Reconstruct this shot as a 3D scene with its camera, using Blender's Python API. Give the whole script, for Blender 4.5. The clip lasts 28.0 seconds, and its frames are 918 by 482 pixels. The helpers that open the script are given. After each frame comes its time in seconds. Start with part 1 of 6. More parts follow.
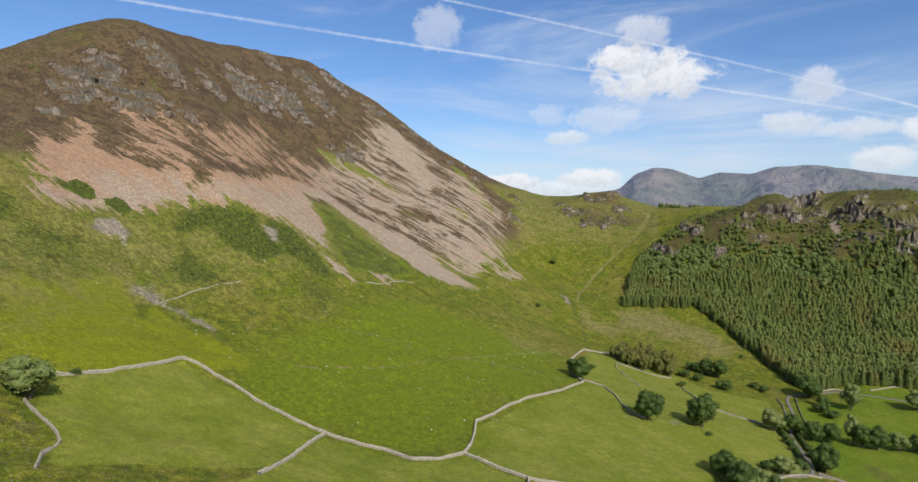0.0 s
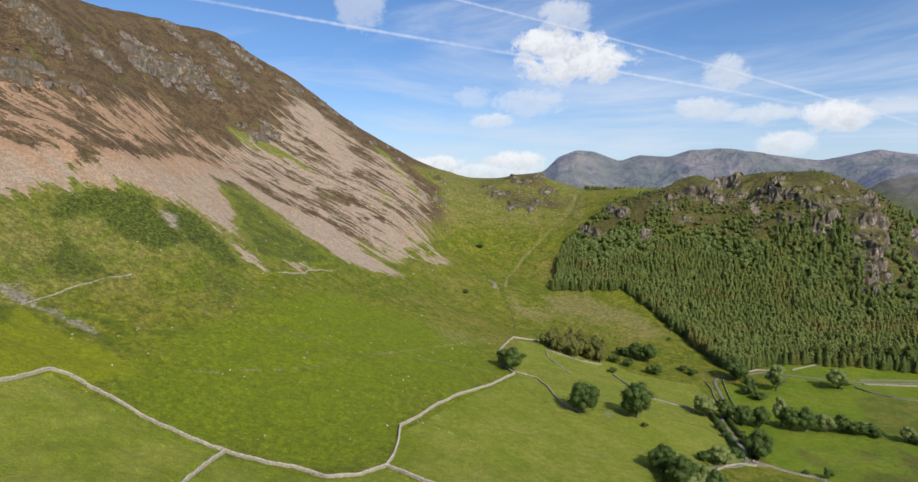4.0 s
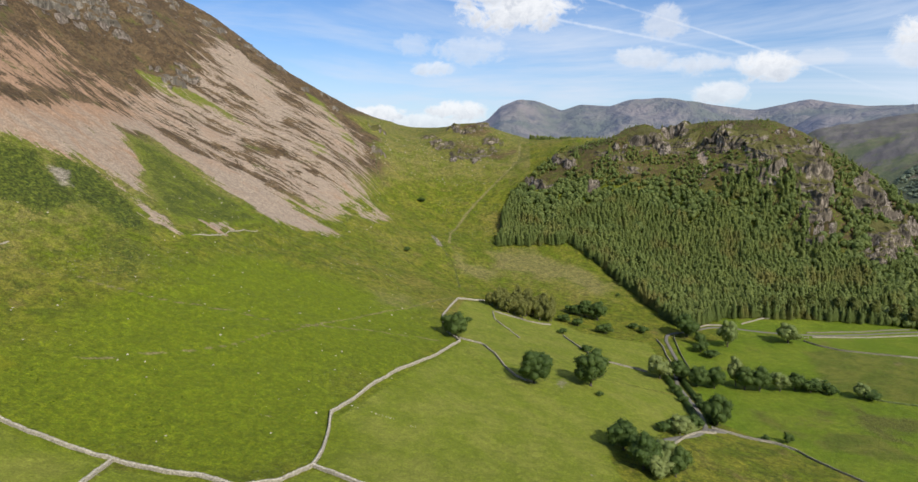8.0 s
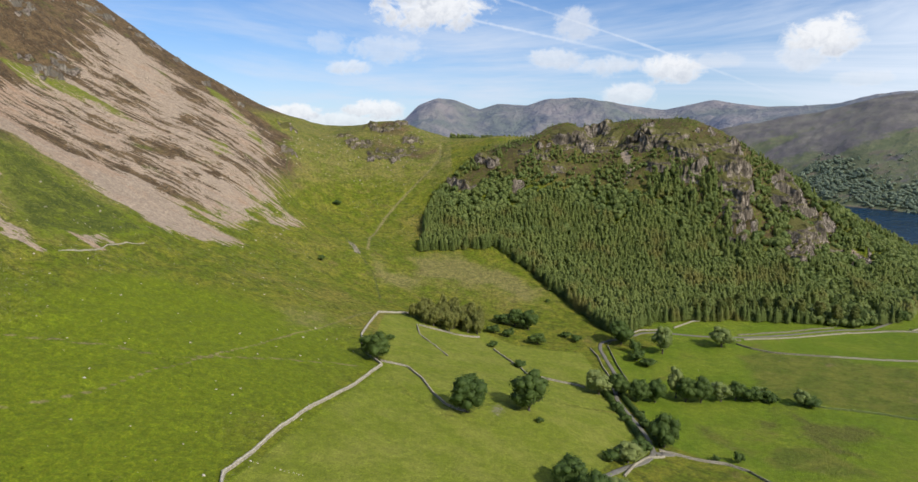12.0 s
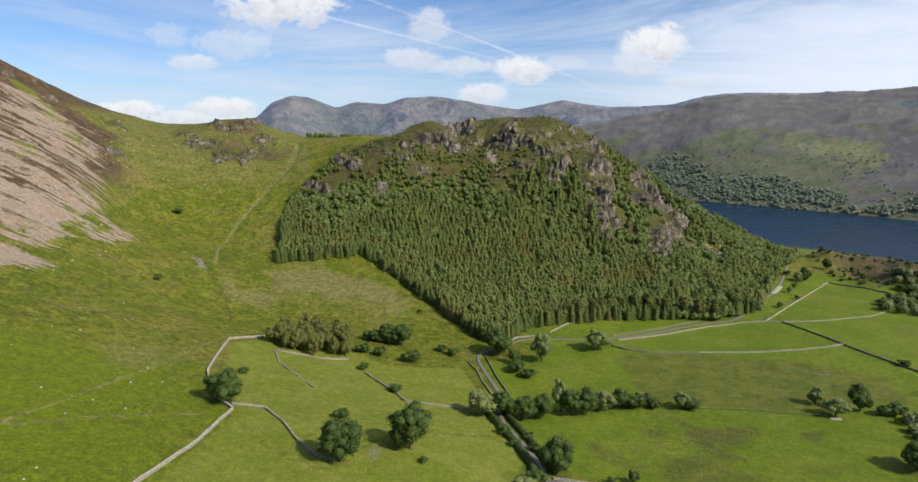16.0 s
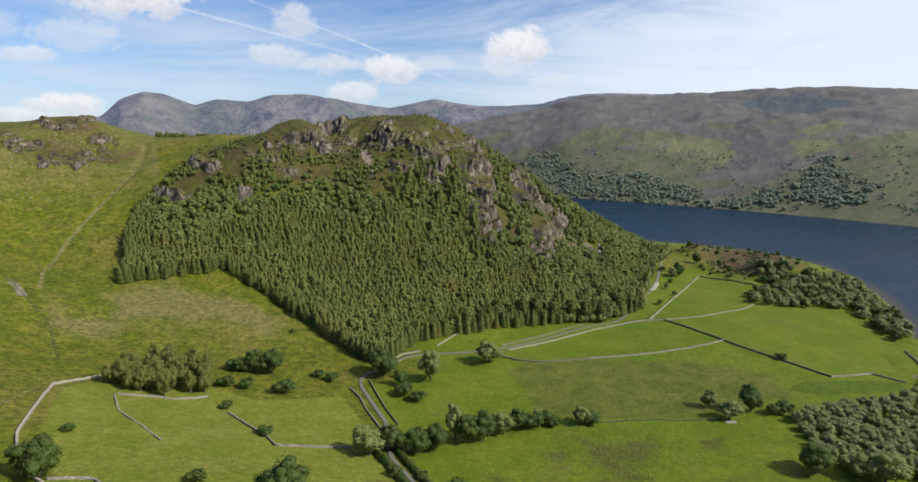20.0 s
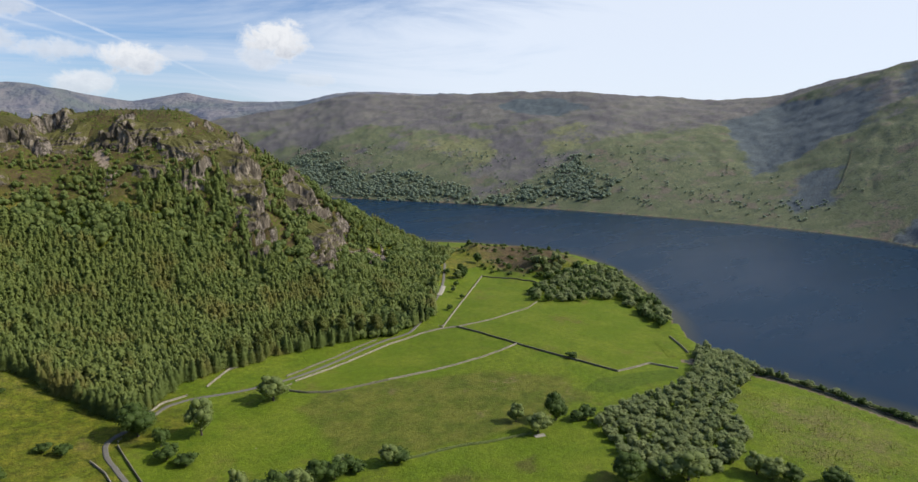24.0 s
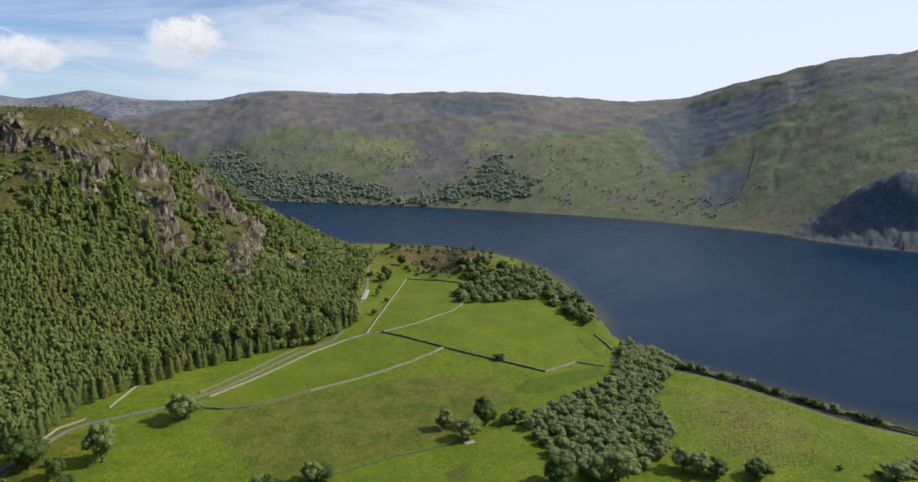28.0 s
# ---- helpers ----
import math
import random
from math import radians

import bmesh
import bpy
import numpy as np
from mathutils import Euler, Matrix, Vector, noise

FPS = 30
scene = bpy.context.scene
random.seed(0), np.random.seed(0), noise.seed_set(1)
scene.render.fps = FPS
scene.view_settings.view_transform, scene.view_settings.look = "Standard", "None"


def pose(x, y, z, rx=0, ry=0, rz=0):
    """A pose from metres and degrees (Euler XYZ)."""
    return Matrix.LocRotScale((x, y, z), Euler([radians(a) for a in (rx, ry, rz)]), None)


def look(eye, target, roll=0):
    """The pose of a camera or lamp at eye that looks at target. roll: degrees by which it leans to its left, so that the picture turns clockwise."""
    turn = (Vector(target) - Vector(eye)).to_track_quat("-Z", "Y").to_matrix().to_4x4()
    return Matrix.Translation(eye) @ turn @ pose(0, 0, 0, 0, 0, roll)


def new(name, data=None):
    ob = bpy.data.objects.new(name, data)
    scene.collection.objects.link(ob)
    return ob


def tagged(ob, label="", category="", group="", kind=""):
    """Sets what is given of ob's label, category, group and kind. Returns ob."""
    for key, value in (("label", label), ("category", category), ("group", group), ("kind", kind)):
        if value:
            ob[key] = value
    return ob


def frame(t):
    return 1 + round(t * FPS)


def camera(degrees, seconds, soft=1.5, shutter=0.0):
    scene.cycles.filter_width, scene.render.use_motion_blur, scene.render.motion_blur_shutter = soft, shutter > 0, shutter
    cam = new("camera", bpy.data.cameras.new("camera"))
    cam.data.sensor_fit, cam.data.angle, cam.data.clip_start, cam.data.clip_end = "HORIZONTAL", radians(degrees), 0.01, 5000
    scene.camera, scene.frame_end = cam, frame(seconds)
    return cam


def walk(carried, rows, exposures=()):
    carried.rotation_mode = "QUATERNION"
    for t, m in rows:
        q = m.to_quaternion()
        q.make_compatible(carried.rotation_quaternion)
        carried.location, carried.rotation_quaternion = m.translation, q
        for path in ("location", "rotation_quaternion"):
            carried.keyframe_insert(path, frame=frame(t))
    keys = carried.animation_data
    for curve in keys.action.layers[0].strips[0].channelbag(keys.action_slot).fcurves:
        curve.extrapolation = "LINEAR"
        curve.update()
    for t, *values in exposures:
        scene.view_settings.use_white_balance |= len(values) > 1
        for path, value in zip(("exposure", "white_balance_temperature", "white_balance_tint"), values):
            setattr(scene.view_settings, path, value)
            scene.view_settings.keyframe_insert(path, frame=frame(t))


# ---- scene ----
cam = camera(70.63, 28.0, 1.5)
# seconds, place, heading, tilt and roll
PATH = [
    (0, -0.00, 0.00, 183.00, -17.12, -3.04, 0.29), (0.5, -0.94, 3.18, 182.87, -16.79, -3.02, 0.25),
    (1, -1.75, 6.65, 182.82, -16.41, -3.01, 0.24), (1.5, -2.70, 10.61, 182.89, -15.06, -3.00, 0.20),
    (2, -3.85, 15.19, 182.89, -13.69, -3.00, 0.21), (2.5, -4.98, 19.88, 182.76, -12.69, -3.02, 0.22),
    (3, -6.05, 24.89, 182.74, -11.87, -3.08, 0.20), (3.5, -6.94, 30.07, 182.73, -11.08, -3.48, 0.17),
    (5.5, -9.82, 51.92, 182.47, -9.67, -8.50, 0.08), (6, -10.52, 57.43, 182.71, -8.99, -8.86, 0.07),
    (6.5, -11.06, 62.97, 182.85, -8.19, -8.88, 0.02), (7, -11.68, 68.62, 182.73, -7.18, -8.88, -0.03),
    (7.5, -12.34, 74.64, 182.52, -6.35, -8.88, -0.03), (8, -12.99, 80.53, 182.43, -5.53, -8.87, -0.05),
    (8.5, -13.61, 86.30, 182.30, -4.79, -8.85, -0.08), (9, -14.22, 91.83, 182.10, -3.79, -8.87, -0.05),
    (9.5, -14.83, 97.42, 182.01, -2.16, -8.87, -0.05), (10, -15.54, 103.31, 181.82, -1.02, -8.90, 0.00),
    (10.5, -16.16, 109.43, 181.47, -0.09, -8.91, 0.06), (11, -16.54, 115.64, 181.36, 0.30, -8.91, 0.05),
    (11.5, -16.82, 121.76, 181.50, 0.83, -8.92, -0.04), (12, -17.15, 127.82, 181.60, 1.61, -8.95, -0.07),
    (12.5, -17.50, 133.84, 181.56, 2.69, -8.95, -0.06), (14.5, -17.59, 157.18, 181.78, 8.76, -9.02, -0.13),
    (15, -17.42, 163.02, 181.82, 10.51, -9.02, -0.14), (15.5, -17.07, 168.84, 181.94, 12.31, -9.06, -0.18),
    (16, -16.41, 174.63, 182.08, 13.89, -9.08, -0.22), (16.5, -15.62, 180.32, 182.30, 15.47, -9.10, -0.25),
    (17, -14.95, 185.95, 182.54, 17.11, -9.13, -0.30), (17.5, -14.10, 191.55, 182.67, 18.67, -9.13, -0.29),
    (18, -12.90, 197.16, 182.60, 20.15, -9.14, -0.25), (18.5, -11.27, 202.81, 182.59, 21.57, -9.17, -0.30),
    (19, -9.53, 208.52, 182.45, 22.55, -9.18, -0.34), (19.5, -7.71, 214.18, 182.36, 23.65, -9.20, -0.31),
    (20, -5.88, 219.91, 182.47, 25.02, -9.23, -0.36), (22.5, 13.09, 269.14, 184.06, 38.46, -9.38, -0.05),
    (23, 13.76, 270.98, 184.08, 41.05, -9.47, 0.06), (23.5, 14.12, 272.06, 184.03, 43.36, -9.44, 0.14),
    (24, 14.54, 272.78, 183.95, 45.42, -9.45, 0.11), (24.5, 15.15, 273.41, 183.91, 47.01, -9.45, 0.14),
    (25, 15.92, 274.23, 183.90, 48.76, -9.46, 0.22), (25.5, 16.85, 275.46, 183.74, 50.65, -9.47, 0.23),
    (26, 17.94, 276.93, 183.56, 51.95, -9.44, 0.27), (26.5, 19.18, 278.33, 183.46, 52.52, -9.42, 0.31),
    (27, 20.49, 279.42, 183.37, 52.69, -9.40, 0.26), (27.5, 22.01, 280.54, 183.32, 52.42, -9.39, 0.23),
    (28, 23.64, 281.62, 183.23, 52.25, -9.40, 0.15)]
walk(cam, [(t, pose(x, y, z, 90 + tilt, 0, -head) @ pose(0, 0, 0, 0, 0, roll)) for t, x, y, z, head, tilt, roll in PATH], ((0.0, -0.03), (3.0, -0.02), (6.0, 0.05), (12.0, 0.03), (16.0, 0.0), (20.0, -0.02), (23.0, -0.06), (28.0, -0.05)))

# ---- sky and sun ----
SUN_AZ, SUN_EL = 136.0, 38.0
# bearing, height, half width, half height in degrees, and fullness
CLOUDS = [(-0.5, 10.9, 5.0, 2.0, 1.1), (-2.6, 12.2, 3.4, 1.5, 1.0), (-1.5, 14.2, 2.2, 1.6, 0.7), (-19.0, 15.1, 2.2, 1.9, 0.6), (11.4, 9.4, 1.8, 1.5, 0.7), (-7.7, 6.0, 1.9, 0.7, 0.75), (-9.3, 8.0, 1.6, 1.0, 0.5), (-4.5, 7.5, 3.1, 1.2, 0.6), (10.0, 6.7, 2.6, 0.9, 0.75)]
CLOUDS += [(14.2, 6.0, 2.6, 0.9, 0.7), (16.0, 3.6, 2.2, 1.0, 0.8), (-12.5, 2.2, 2.4, 0.8, 0.95), (-5.6, 2.5, 2.8, 0.9, 0.95), (-8.5, 1.6, 4.5, 0.7, 0.8), (30.2, 7.5, 2.7, 1.7, 1.2), (29.0, 6.2, 1.9, 1.2, 0.7), (19.2, 5.6, 2.6, 1.2, 0.95), (23.0, 6.2, 2.3, 0.6, 0.5), (32.9, 4.4, 1.9, 0.6, 0.5)]
world = bpy.data.worlds.new("world")
scene.world = world
world.use_nodes = True
wn = world.node_tree


def wire(nt, sock, value):
    if isinstance(value, bpy.types.NodeSocket):
        nt.links.new(value, sock)
    elif isinstance(value, tuple) and sock.type == "RGBA":
        sock.default_value = (*value[:3], 1)
    else:
        sock.default_value = value


def mth(nt, op, a, b=0.0, c=None, clamp=False):
    n = nt.nodes.new("ShaderNodeMath")
    n.operation, n.use_clamp = op, clamp
    wire(nt, n.inputs[0], a)
    wire(nt, n.inputs[1], b)
    if c is not None:
        wire(nt, n.inputs[2], c)
    return n.outputs[0]


def mixc(nt, fac, a, b, blend="MIX"):
    n = nt.nodes.new("ShaderNodeMix")
    n.data_type, n.blend_type = "RGBA", blend
    wire(nt, n.inputs[0], fac)
    wire(nt, n.inputs[6], a)
    wire(nt, n.inputs[7], b)
    return n.outputs[2]


def grain(nt, vec, scale, detail=3.0, rough=0.55, stretch=None, turn=0.0, warp=0.0):
    if stretch:
        mp = nt.nodes.new("ShaderNodeMapping")
        mp.inputs["Scale"].default_value, mp.inputs["Rotation"].default_value = stretch, (0, 0, turn)
        nt.links.new(vec, mp.inputs["Vector"])
        vec = mp.outputs[0]
    n = nt.nodes.new("ShaderNodeTexNoise")
    n.inputs["Scale"].default_value, n.inputs["Detail"].default_value, n.inputs["Roughness"].default_value = scale, detail, rough
    n.inputs["Distortion"].default_value = warp
    nt.links.new(vec, n.inputs["Vector"])
    return n.outputs["Fac"]


def span(nt, v, a, b, lo=0.0, hi=1.0):
    n = nt.nodes.new("ShaderNodeMapRange")
    n.interpolation_type = "SMOOTHSTEP"
    wire(nt, n.inputs[0], v)
    for k, q in zip((1, 2, 3, 4), (a, b, lo, hi)):
        n.inputs[k].default_value = q
    return n.outputs[0]


def build_sky(nt):
    sky = nt.nodes.new("ShaderNodeTexSky")
    sky.sky_type, sky.sun_disc, sky.sun_elevation, sky.sun_rotation = "NISHITA", False, radians(SUN_EL), radians(SUN_AZ)
    sky.altitude, sky.air_density, sky.dust_density, sky.ozone_density = 300, 1.0, 0.2, 3.0
    way = nt.nodes.new("ShaderNodeTexCoord").outputs["Generated"]
    sep = nt.nodes.new("ShaderNodeSeparateXYZ")
    nt.links.new(way, sep.inputs[0])
    x, y, z = sep.outputs
    az = mth(nt, "MULTIPLY", mth(nt, "ARCTAN2", x, y), 57.2958)
    el = mth(nt, "MULTIPLY", mth(nt, "ARCSINE", z), 57.2958)
    flat = nt.nodes.new("ShaderNodeCombineXYZ")
    nt.links.new(az, flat.inputs[0])
    nt.links.new(el, flat.inputs[1])
    at = flat.outputs[0]
    # high cirrus, drawn out along the horizon, thickening to the south
    veil = grain(nt, at, 0.05, 7, 0.62, (0.45, 2.8, 1), 0.12, 0.9)
    south = span(nt, az, 12.0, 80.0)
    low = span(nt, el, 16.0, 2.0)
    thick = mth(nt, "ADD", mth(nt, "MULTIPLY", south, 0.42), mth(nt, "MULTIPLY", low, 0.20))
    veil = span(nt, mth(nt, "ADD", veil, thick), 0.48, 0.84)
    low_veil = mth(nt, "MULTIPLY", span(nt, el, 10.0, 0.5), 0.52)
    veil = mth(nt, "MAXIMUM", mth(nt, "MULTIPLY", veil, 0.85), low_veil)
    # heaped clouds: billows above, flatter and greyer below
    rag, rag2 = grain(nt, at, 0.42, 7, 0.62, (1, 1.5, 1), 0.0, 0.7), grain(nt, at, 1.3, 6, 0.62, None, 0.0, 0.4)
    edge = mth(nt, "ADD", mth(nt, "MULTIPLY", mth(nt, "SUBTRACT", rag, 0.5), 2.7), mth(nt, "MULTIPLY", mth(nt, "SUBTRACT", rag2, 0.5), 1.5))
    cover, shade = None, None
    for ca, ce, w, h, full in CLOUDS:
        u = mth(nt, "MULTIPLY", mth(nt, "SUBTRACT", az, ca), 1 / w)
        v = mth(nt, "MULTIPLY", mth(nt, "SUBTRACT", el, ce), 1 / h)
        q = mth(nt, "ADD", mth(nt, "SUBTRACT", 1.05, mth(nt, "MULTIPLY_ADD", u, u, mth(nt, "MULTIPLY", v, v))), edge)
        c = mth(nt, "MULTIPLY", span(nt, q, -0.2, 0.75), min(full, 1.0) ** 1.5)
        k = mth(nt, "MULTIPLY", mth(nt, "ADD", mth(nt, "MULTIPLY_ADD", v, -0.45, 0.95 - 0.76 * min(full, 1.1)), mth(nt, "MULTIPLY", mth(nt, "SUBTRACT", rag2, 0.5), 1.4)), c, clamp=True)
        cover = c if cover is None else mth(nt, "MAXIMUM", cover, c)
        shade = k if shade is None else mth(nt, "MAXIMUM", shade, k)
    white = mixc(nt, shade, (8.2, 8.3, 8.5), (4.3, 4.7, 5.5))
    # vapour trails
    trail = None
    for a2, a1, a0, w, end in ((-0.00182, -0.1946, 10.43, 0.20, 17.0), (-0.002815, -0.27917, 13.18, 0.16, 24.0)):
        off = mth(nt, "ABSOLUTE", mth(nt, "SUBTRACT", el, mth(nt, "MULTIPLY_ADD", az, mth(nt, "MULTIPLY_ADD", az, a2, a1), a0)))
        line = mth(nt, "MULTIPLY", span(nt, mth(nt, "ADD", off, mth(nt, "MULTIPLY", mth(nt, "SUBTRACT", rag2, 0.5), 0.3)), w, -0.02), mth(nt, "MULTIPLY", span(nt, az, end + 8, end - 8), span(nt, grain(nt, at, 0.12, 3, 0.5), 0.3, 0.6, 0.45, 1.0)))
        trail = line if trail is None else mth(nt, "MAXIMUM", trail, line)
    clear = mixc(nt, 1.0, sky.outputs[0], (0.67, 0.845, 1.09), "MULTIPLY")
    base = mixc(nt, veil, clear, mixc(nt, span(nt, az, 15.0, 50.0), (6.0, 6.7, 7.9), (7.9, 8.5, 9.5)))
    base = mixc(nt, mth(nt, "MULTIPLY", trail, 0.42), base, (8.2, 8.5, 9.0))
    full_sky = mixc(nt, mth(nt, "MULTIPLY", cover, 0.93), base, white)
    nt.links.new(full_sky, nt.nodes["Background"].inputs["Color"])
    nt.nodes["Background"].inputs["Strength"].default_value = 0.113


build_sky(wn)
sun = new("sun", bpy.data.lights.new("sun", "SUN"))
sun.data.energy, sun.data.angle, sun.data.color = 4.4, radians(0.5), (1.0, 0.94, 0.825)
sun.matrix_world = look((math.sin(radians(SUN_AZ)) * math.cos(radians(SUN_EL)), math.cos(radians(SUN_AZ)) * math.cos(radians(SUN_EL)), math.sin(radians(SUN_EL))), (0, 0, 0))

# ---- land form ----
FELL_CREST = [(-631, 491, 331), (-629, 556, 365), (-619, 654, 407), (-626, 780, 415), (-606, 906, 423), (-591, 1045, 434), (-523, 1146, 383), (-461, 1172, 331), (-385, 1158, 282), (-329, 1123, 249), (-291, 1102, 228), (-239, 1104, 198)]
FELL_FACE = [(-559, 606, 355), (-511, 518, 275), (-505, 710, 290), (-382, 497, 209), (-313, 571, 157), (-339, 421, 154), (-242, 550, 115), (-305, 324, 123), (-256, 279, 109), (-196, 692, 94), (-226, 881, 146), (-179, 889, 99), (-560, 1040, 390), (-420, 300, 205), (-330, 150, 150), (-450, 850, 258), (-330, 720, 168)]
PASTURE = [(-154, 277, 69), (-88, 317, 58.6), (-75, 359, 55.2), (-65, 512, 49), (-55, 495, 49), (-3, 446, 39), (33, 479, 32), (109, 466, 11), (-72, 724, 40), (-104, 798, 66), (-26, 859, 60), (31, 864, 58), (-130, 620, 68), (103, 573, 9), (63, 640, 14), (135, 680, 10), (40, 760, 30), (0, 250, 50), (0, 0, 85), (-150, 0, 105), (100, 200, 30), (90, 330, 20), (60, 400, 26), (-180, 420, 85), (-120, 500, 66)]
VALLEY = [(219, 550, 5), (222, 655, 8), (300, 690, 6), (327, 523, 4), (405, 680, 8), (409, 595, 7), (444, 522, 4), (341, 500, 5), (447, 431, 3), (402, 469, 4), (200, 380, 7), (300, 350, 4), (420, 330, 3), (300, 150, 6), (300, 0, 8), (180, 80, 22), (470, 250, 3), (460, 0, 3), (200, 480, 6), (520, 700, 9), (600, 780, 8), (640, 830, 8), (290, 600, 5), (380, 740, 10)]
SHORE = [(498, 287), (510, 369), (520, 411), (520, 457), (512, 500), (618, 559), (708, 640), (810, 770), (840, 878), (828, 965), (765, 1080), (730, 1250), (760, 1500), (880, 1800), (1000, 2000), (495, 150), (500, -100)]
LAKE_BED = [(640, 300), (640, 450), (740, 560), (850, 680), (950, 850), (920, 1050), (880, 1300), (950, 1600), (640, 0)]
POINT = [(700, 800, 12), (760, 880, 12), (650, 730, 8), (720, 980, 10)]
KNOTT = [(278, 1041, 200), (184, 1080, 196), (196, 1045, 172), (127, 1096, 178), (83, 1011, 155), (-30, 1100, 160), (18, 971, 110), (310, 910, 125), (359, 852, 60), (439, 852, 34), (381, 821, 52), (337, 871, 76), (293, 880, 78), (236, 863, 66), (160, 860, 48)]
KNOTT_CREST = [(-198, 1193, 190), (-124, 1203, 207), (-77, 1216, 210), (-48, 1217, 194), (0, 1208, 182), (71, 1134, 184), (135, 1086, 196), (170, 1069, 208), (253, 1049, 209), (323, 1030, 209), (353, 1011, 193), (385, 984, 164), (407, 961, 143), (428, 936, 115), (442, 922, 99), (494, 903, 66), (557, 891, 40), (598, 880, 22)]
BEHIND = [(-740, 420, 290), (-760, 520, 320), (-780, 680, 385), (-780, 900, 395), (-750, 1100, 385), (-1000, 700, 340), (-1000, 1100, 340), (-700, 1500, 290), (-300, 1600, 170), (0, 1500, 140), (250, 1350, 120), (450, 1300, 60), (600, 1150, 20), (650, 1000, 14), (-900, 200, 300), (-700, -100, 260), (-400, -200, 170), (0, 1900, 120), (400, 1800, 60)]
FAR_SHORE = [(900, 2500), (1060, 1900), (1170, 1640), (1275, 1340), (1340, 1050), (1370, 790), (1345, 553), (1290, 400), (1270, 320), (1200, 100), (1100, -250)]
FAR_CREST = [(1200, 3400, 300), (1461, 3241, 322), (1671, 2896, 330), (1726, 2751, 362), (1804, 2640, 371), (2003, 2450, 360), (2192, 2300, 356), (2222, 2157, 364), (2339, 1838, 359), (2429, 1695, 340), (2650, 1488, 318), (2765, 1218, 320), (2657, 1061, 354), (2582, 846, 393), (2551, 659, 428), (2517, 470, 430), (2520, 305, 434), (2370, -70, 417), (2100, -400, 360)]
RANGE = [(-1500, 4500, 210), (-1017, 4618, 265), (-865, 4649, 270), (-750, 4669, 243), (-270, 4721, 312), (-167, 4735, 416), (-40, 4738, 462), (80, 4737, 453), (255, 4729, 385), (384, 4721, 428), (585, 4700, 412), (712, 4678, 456), (1012, 4621, 443), (1244, 4563, 406), (1475, 4490, 372), (1760, 4385, 432), (1905, 4328, 402), (2055, 4258, 383), (2335, 4120, 392), (2520, 3890, 385), (2900, 3500, 380)]
HUB = (0.0, 150.0)


def gnoise(x, y, seed=0):
    """Gradient noise on a unit lattice, about -0.7 to 0.7."""
    xi, yi = np.floor(x), np.floor(y)
    xf, yf = x - xi, y - yi
    xi, yi = xi.astype(np.int64), yi.astype(np.int64)

    def corner(i, j, u, v):
        h = (i * 374761393 + j * 668265263 + seed * 974634777) & 0xFFFFFFFF
        h = ((h ^ (h >> 13)) * 1274126177) & 0xFFFFFFFF
        a = (h ^ (h >> 16)) % 4096 * (2 * np.pi / 4096)
        return np.cos(a) * u + np.sin(a) * v

    sx, sy = xf ** 3 * (xf * (6 * xf - 15) + 10), yf ** 3 * (yf * (6 * yf - 15) + 10)
    low = corner(xi, yi, xf, yf) * (1 - sx) + corner(xi + 1, yi, xf - 1, yf) * sx
    high = corner(xi, yi + 1, xf, yf - 1) * (1 - sx) + corner(xi + 1, yi + 1, xf - 1, yf - 1) * sx
    return low * (1 - sy) + high * sy


def fbm(x, y, size, octaves=4, seed=0, rough=0.5, ridged=False):
    out, amp = np.zeros_like(x), 1.0
    for k in range(octaves):
        n = gnoise(x / size * 2 ** k + 17.3 * k, y / size * 2 ** k - 9.1 * k, seed + k)
        out += amp * ((0.5 - 2 * np.abs(n)) if ridged else n)
        amp *= rough
    return out


def ramp(a, b, v):
    s = np.clip((v - a) / (b - a), 0, 1)
    return s * s * (3 - 2 * s)


def plate(lines, xy, stiff=3e-4):
    """A thin plate bent over the ridge and valley lines."""
    c = np.array(lines, float)
    p, n = c[:, :2] / 1000, len(lines)

    def bend(d):
        return 0.5 * d * np.log(d + 1e-12)

    a = np.zeros((n + 3, n + 3))
    a[:n, :n] = bend(((p[:, None] - p[None]) ** 2).sum(-1)) + stiff * np.eye(n)
    a[:n, n], a[n, :n], a[:n, n + 1:], a[n + 1:, :n] = 1, 1, p, p.T
    s = np.linalg.solve(a, np.r_[c[:, 2], 0, 0, 0])
    out = np.empty(len(xy))
    for i in range(0, len(xy), 30000):
        q = xy[i:i + 30000] / 1000
        d = (q[:, None, 0] - p[None, :, 0]) ** 2 + (q[:, None, 1] - p[None, :, 1]) ** 2
        out[i:i + 30000] = bend(d) @ s[:n] + s[n] + q @ s[n + 1:]
    return out


def polar(line):
    """Bearing from the hub, range and height along a line, by rising bearing."""
    p = np.array(line, float)
    x, y = p[:, 0] - HUB[0], p[:, 1] - HUB[1]
    az, r = np.degrees(np.arctan2(x, y)), np.hypot(x, y)
    k = np.argsort(az)
    return az[k], r[k], (p[k, 2] if p.shape[1] > 2 else None)


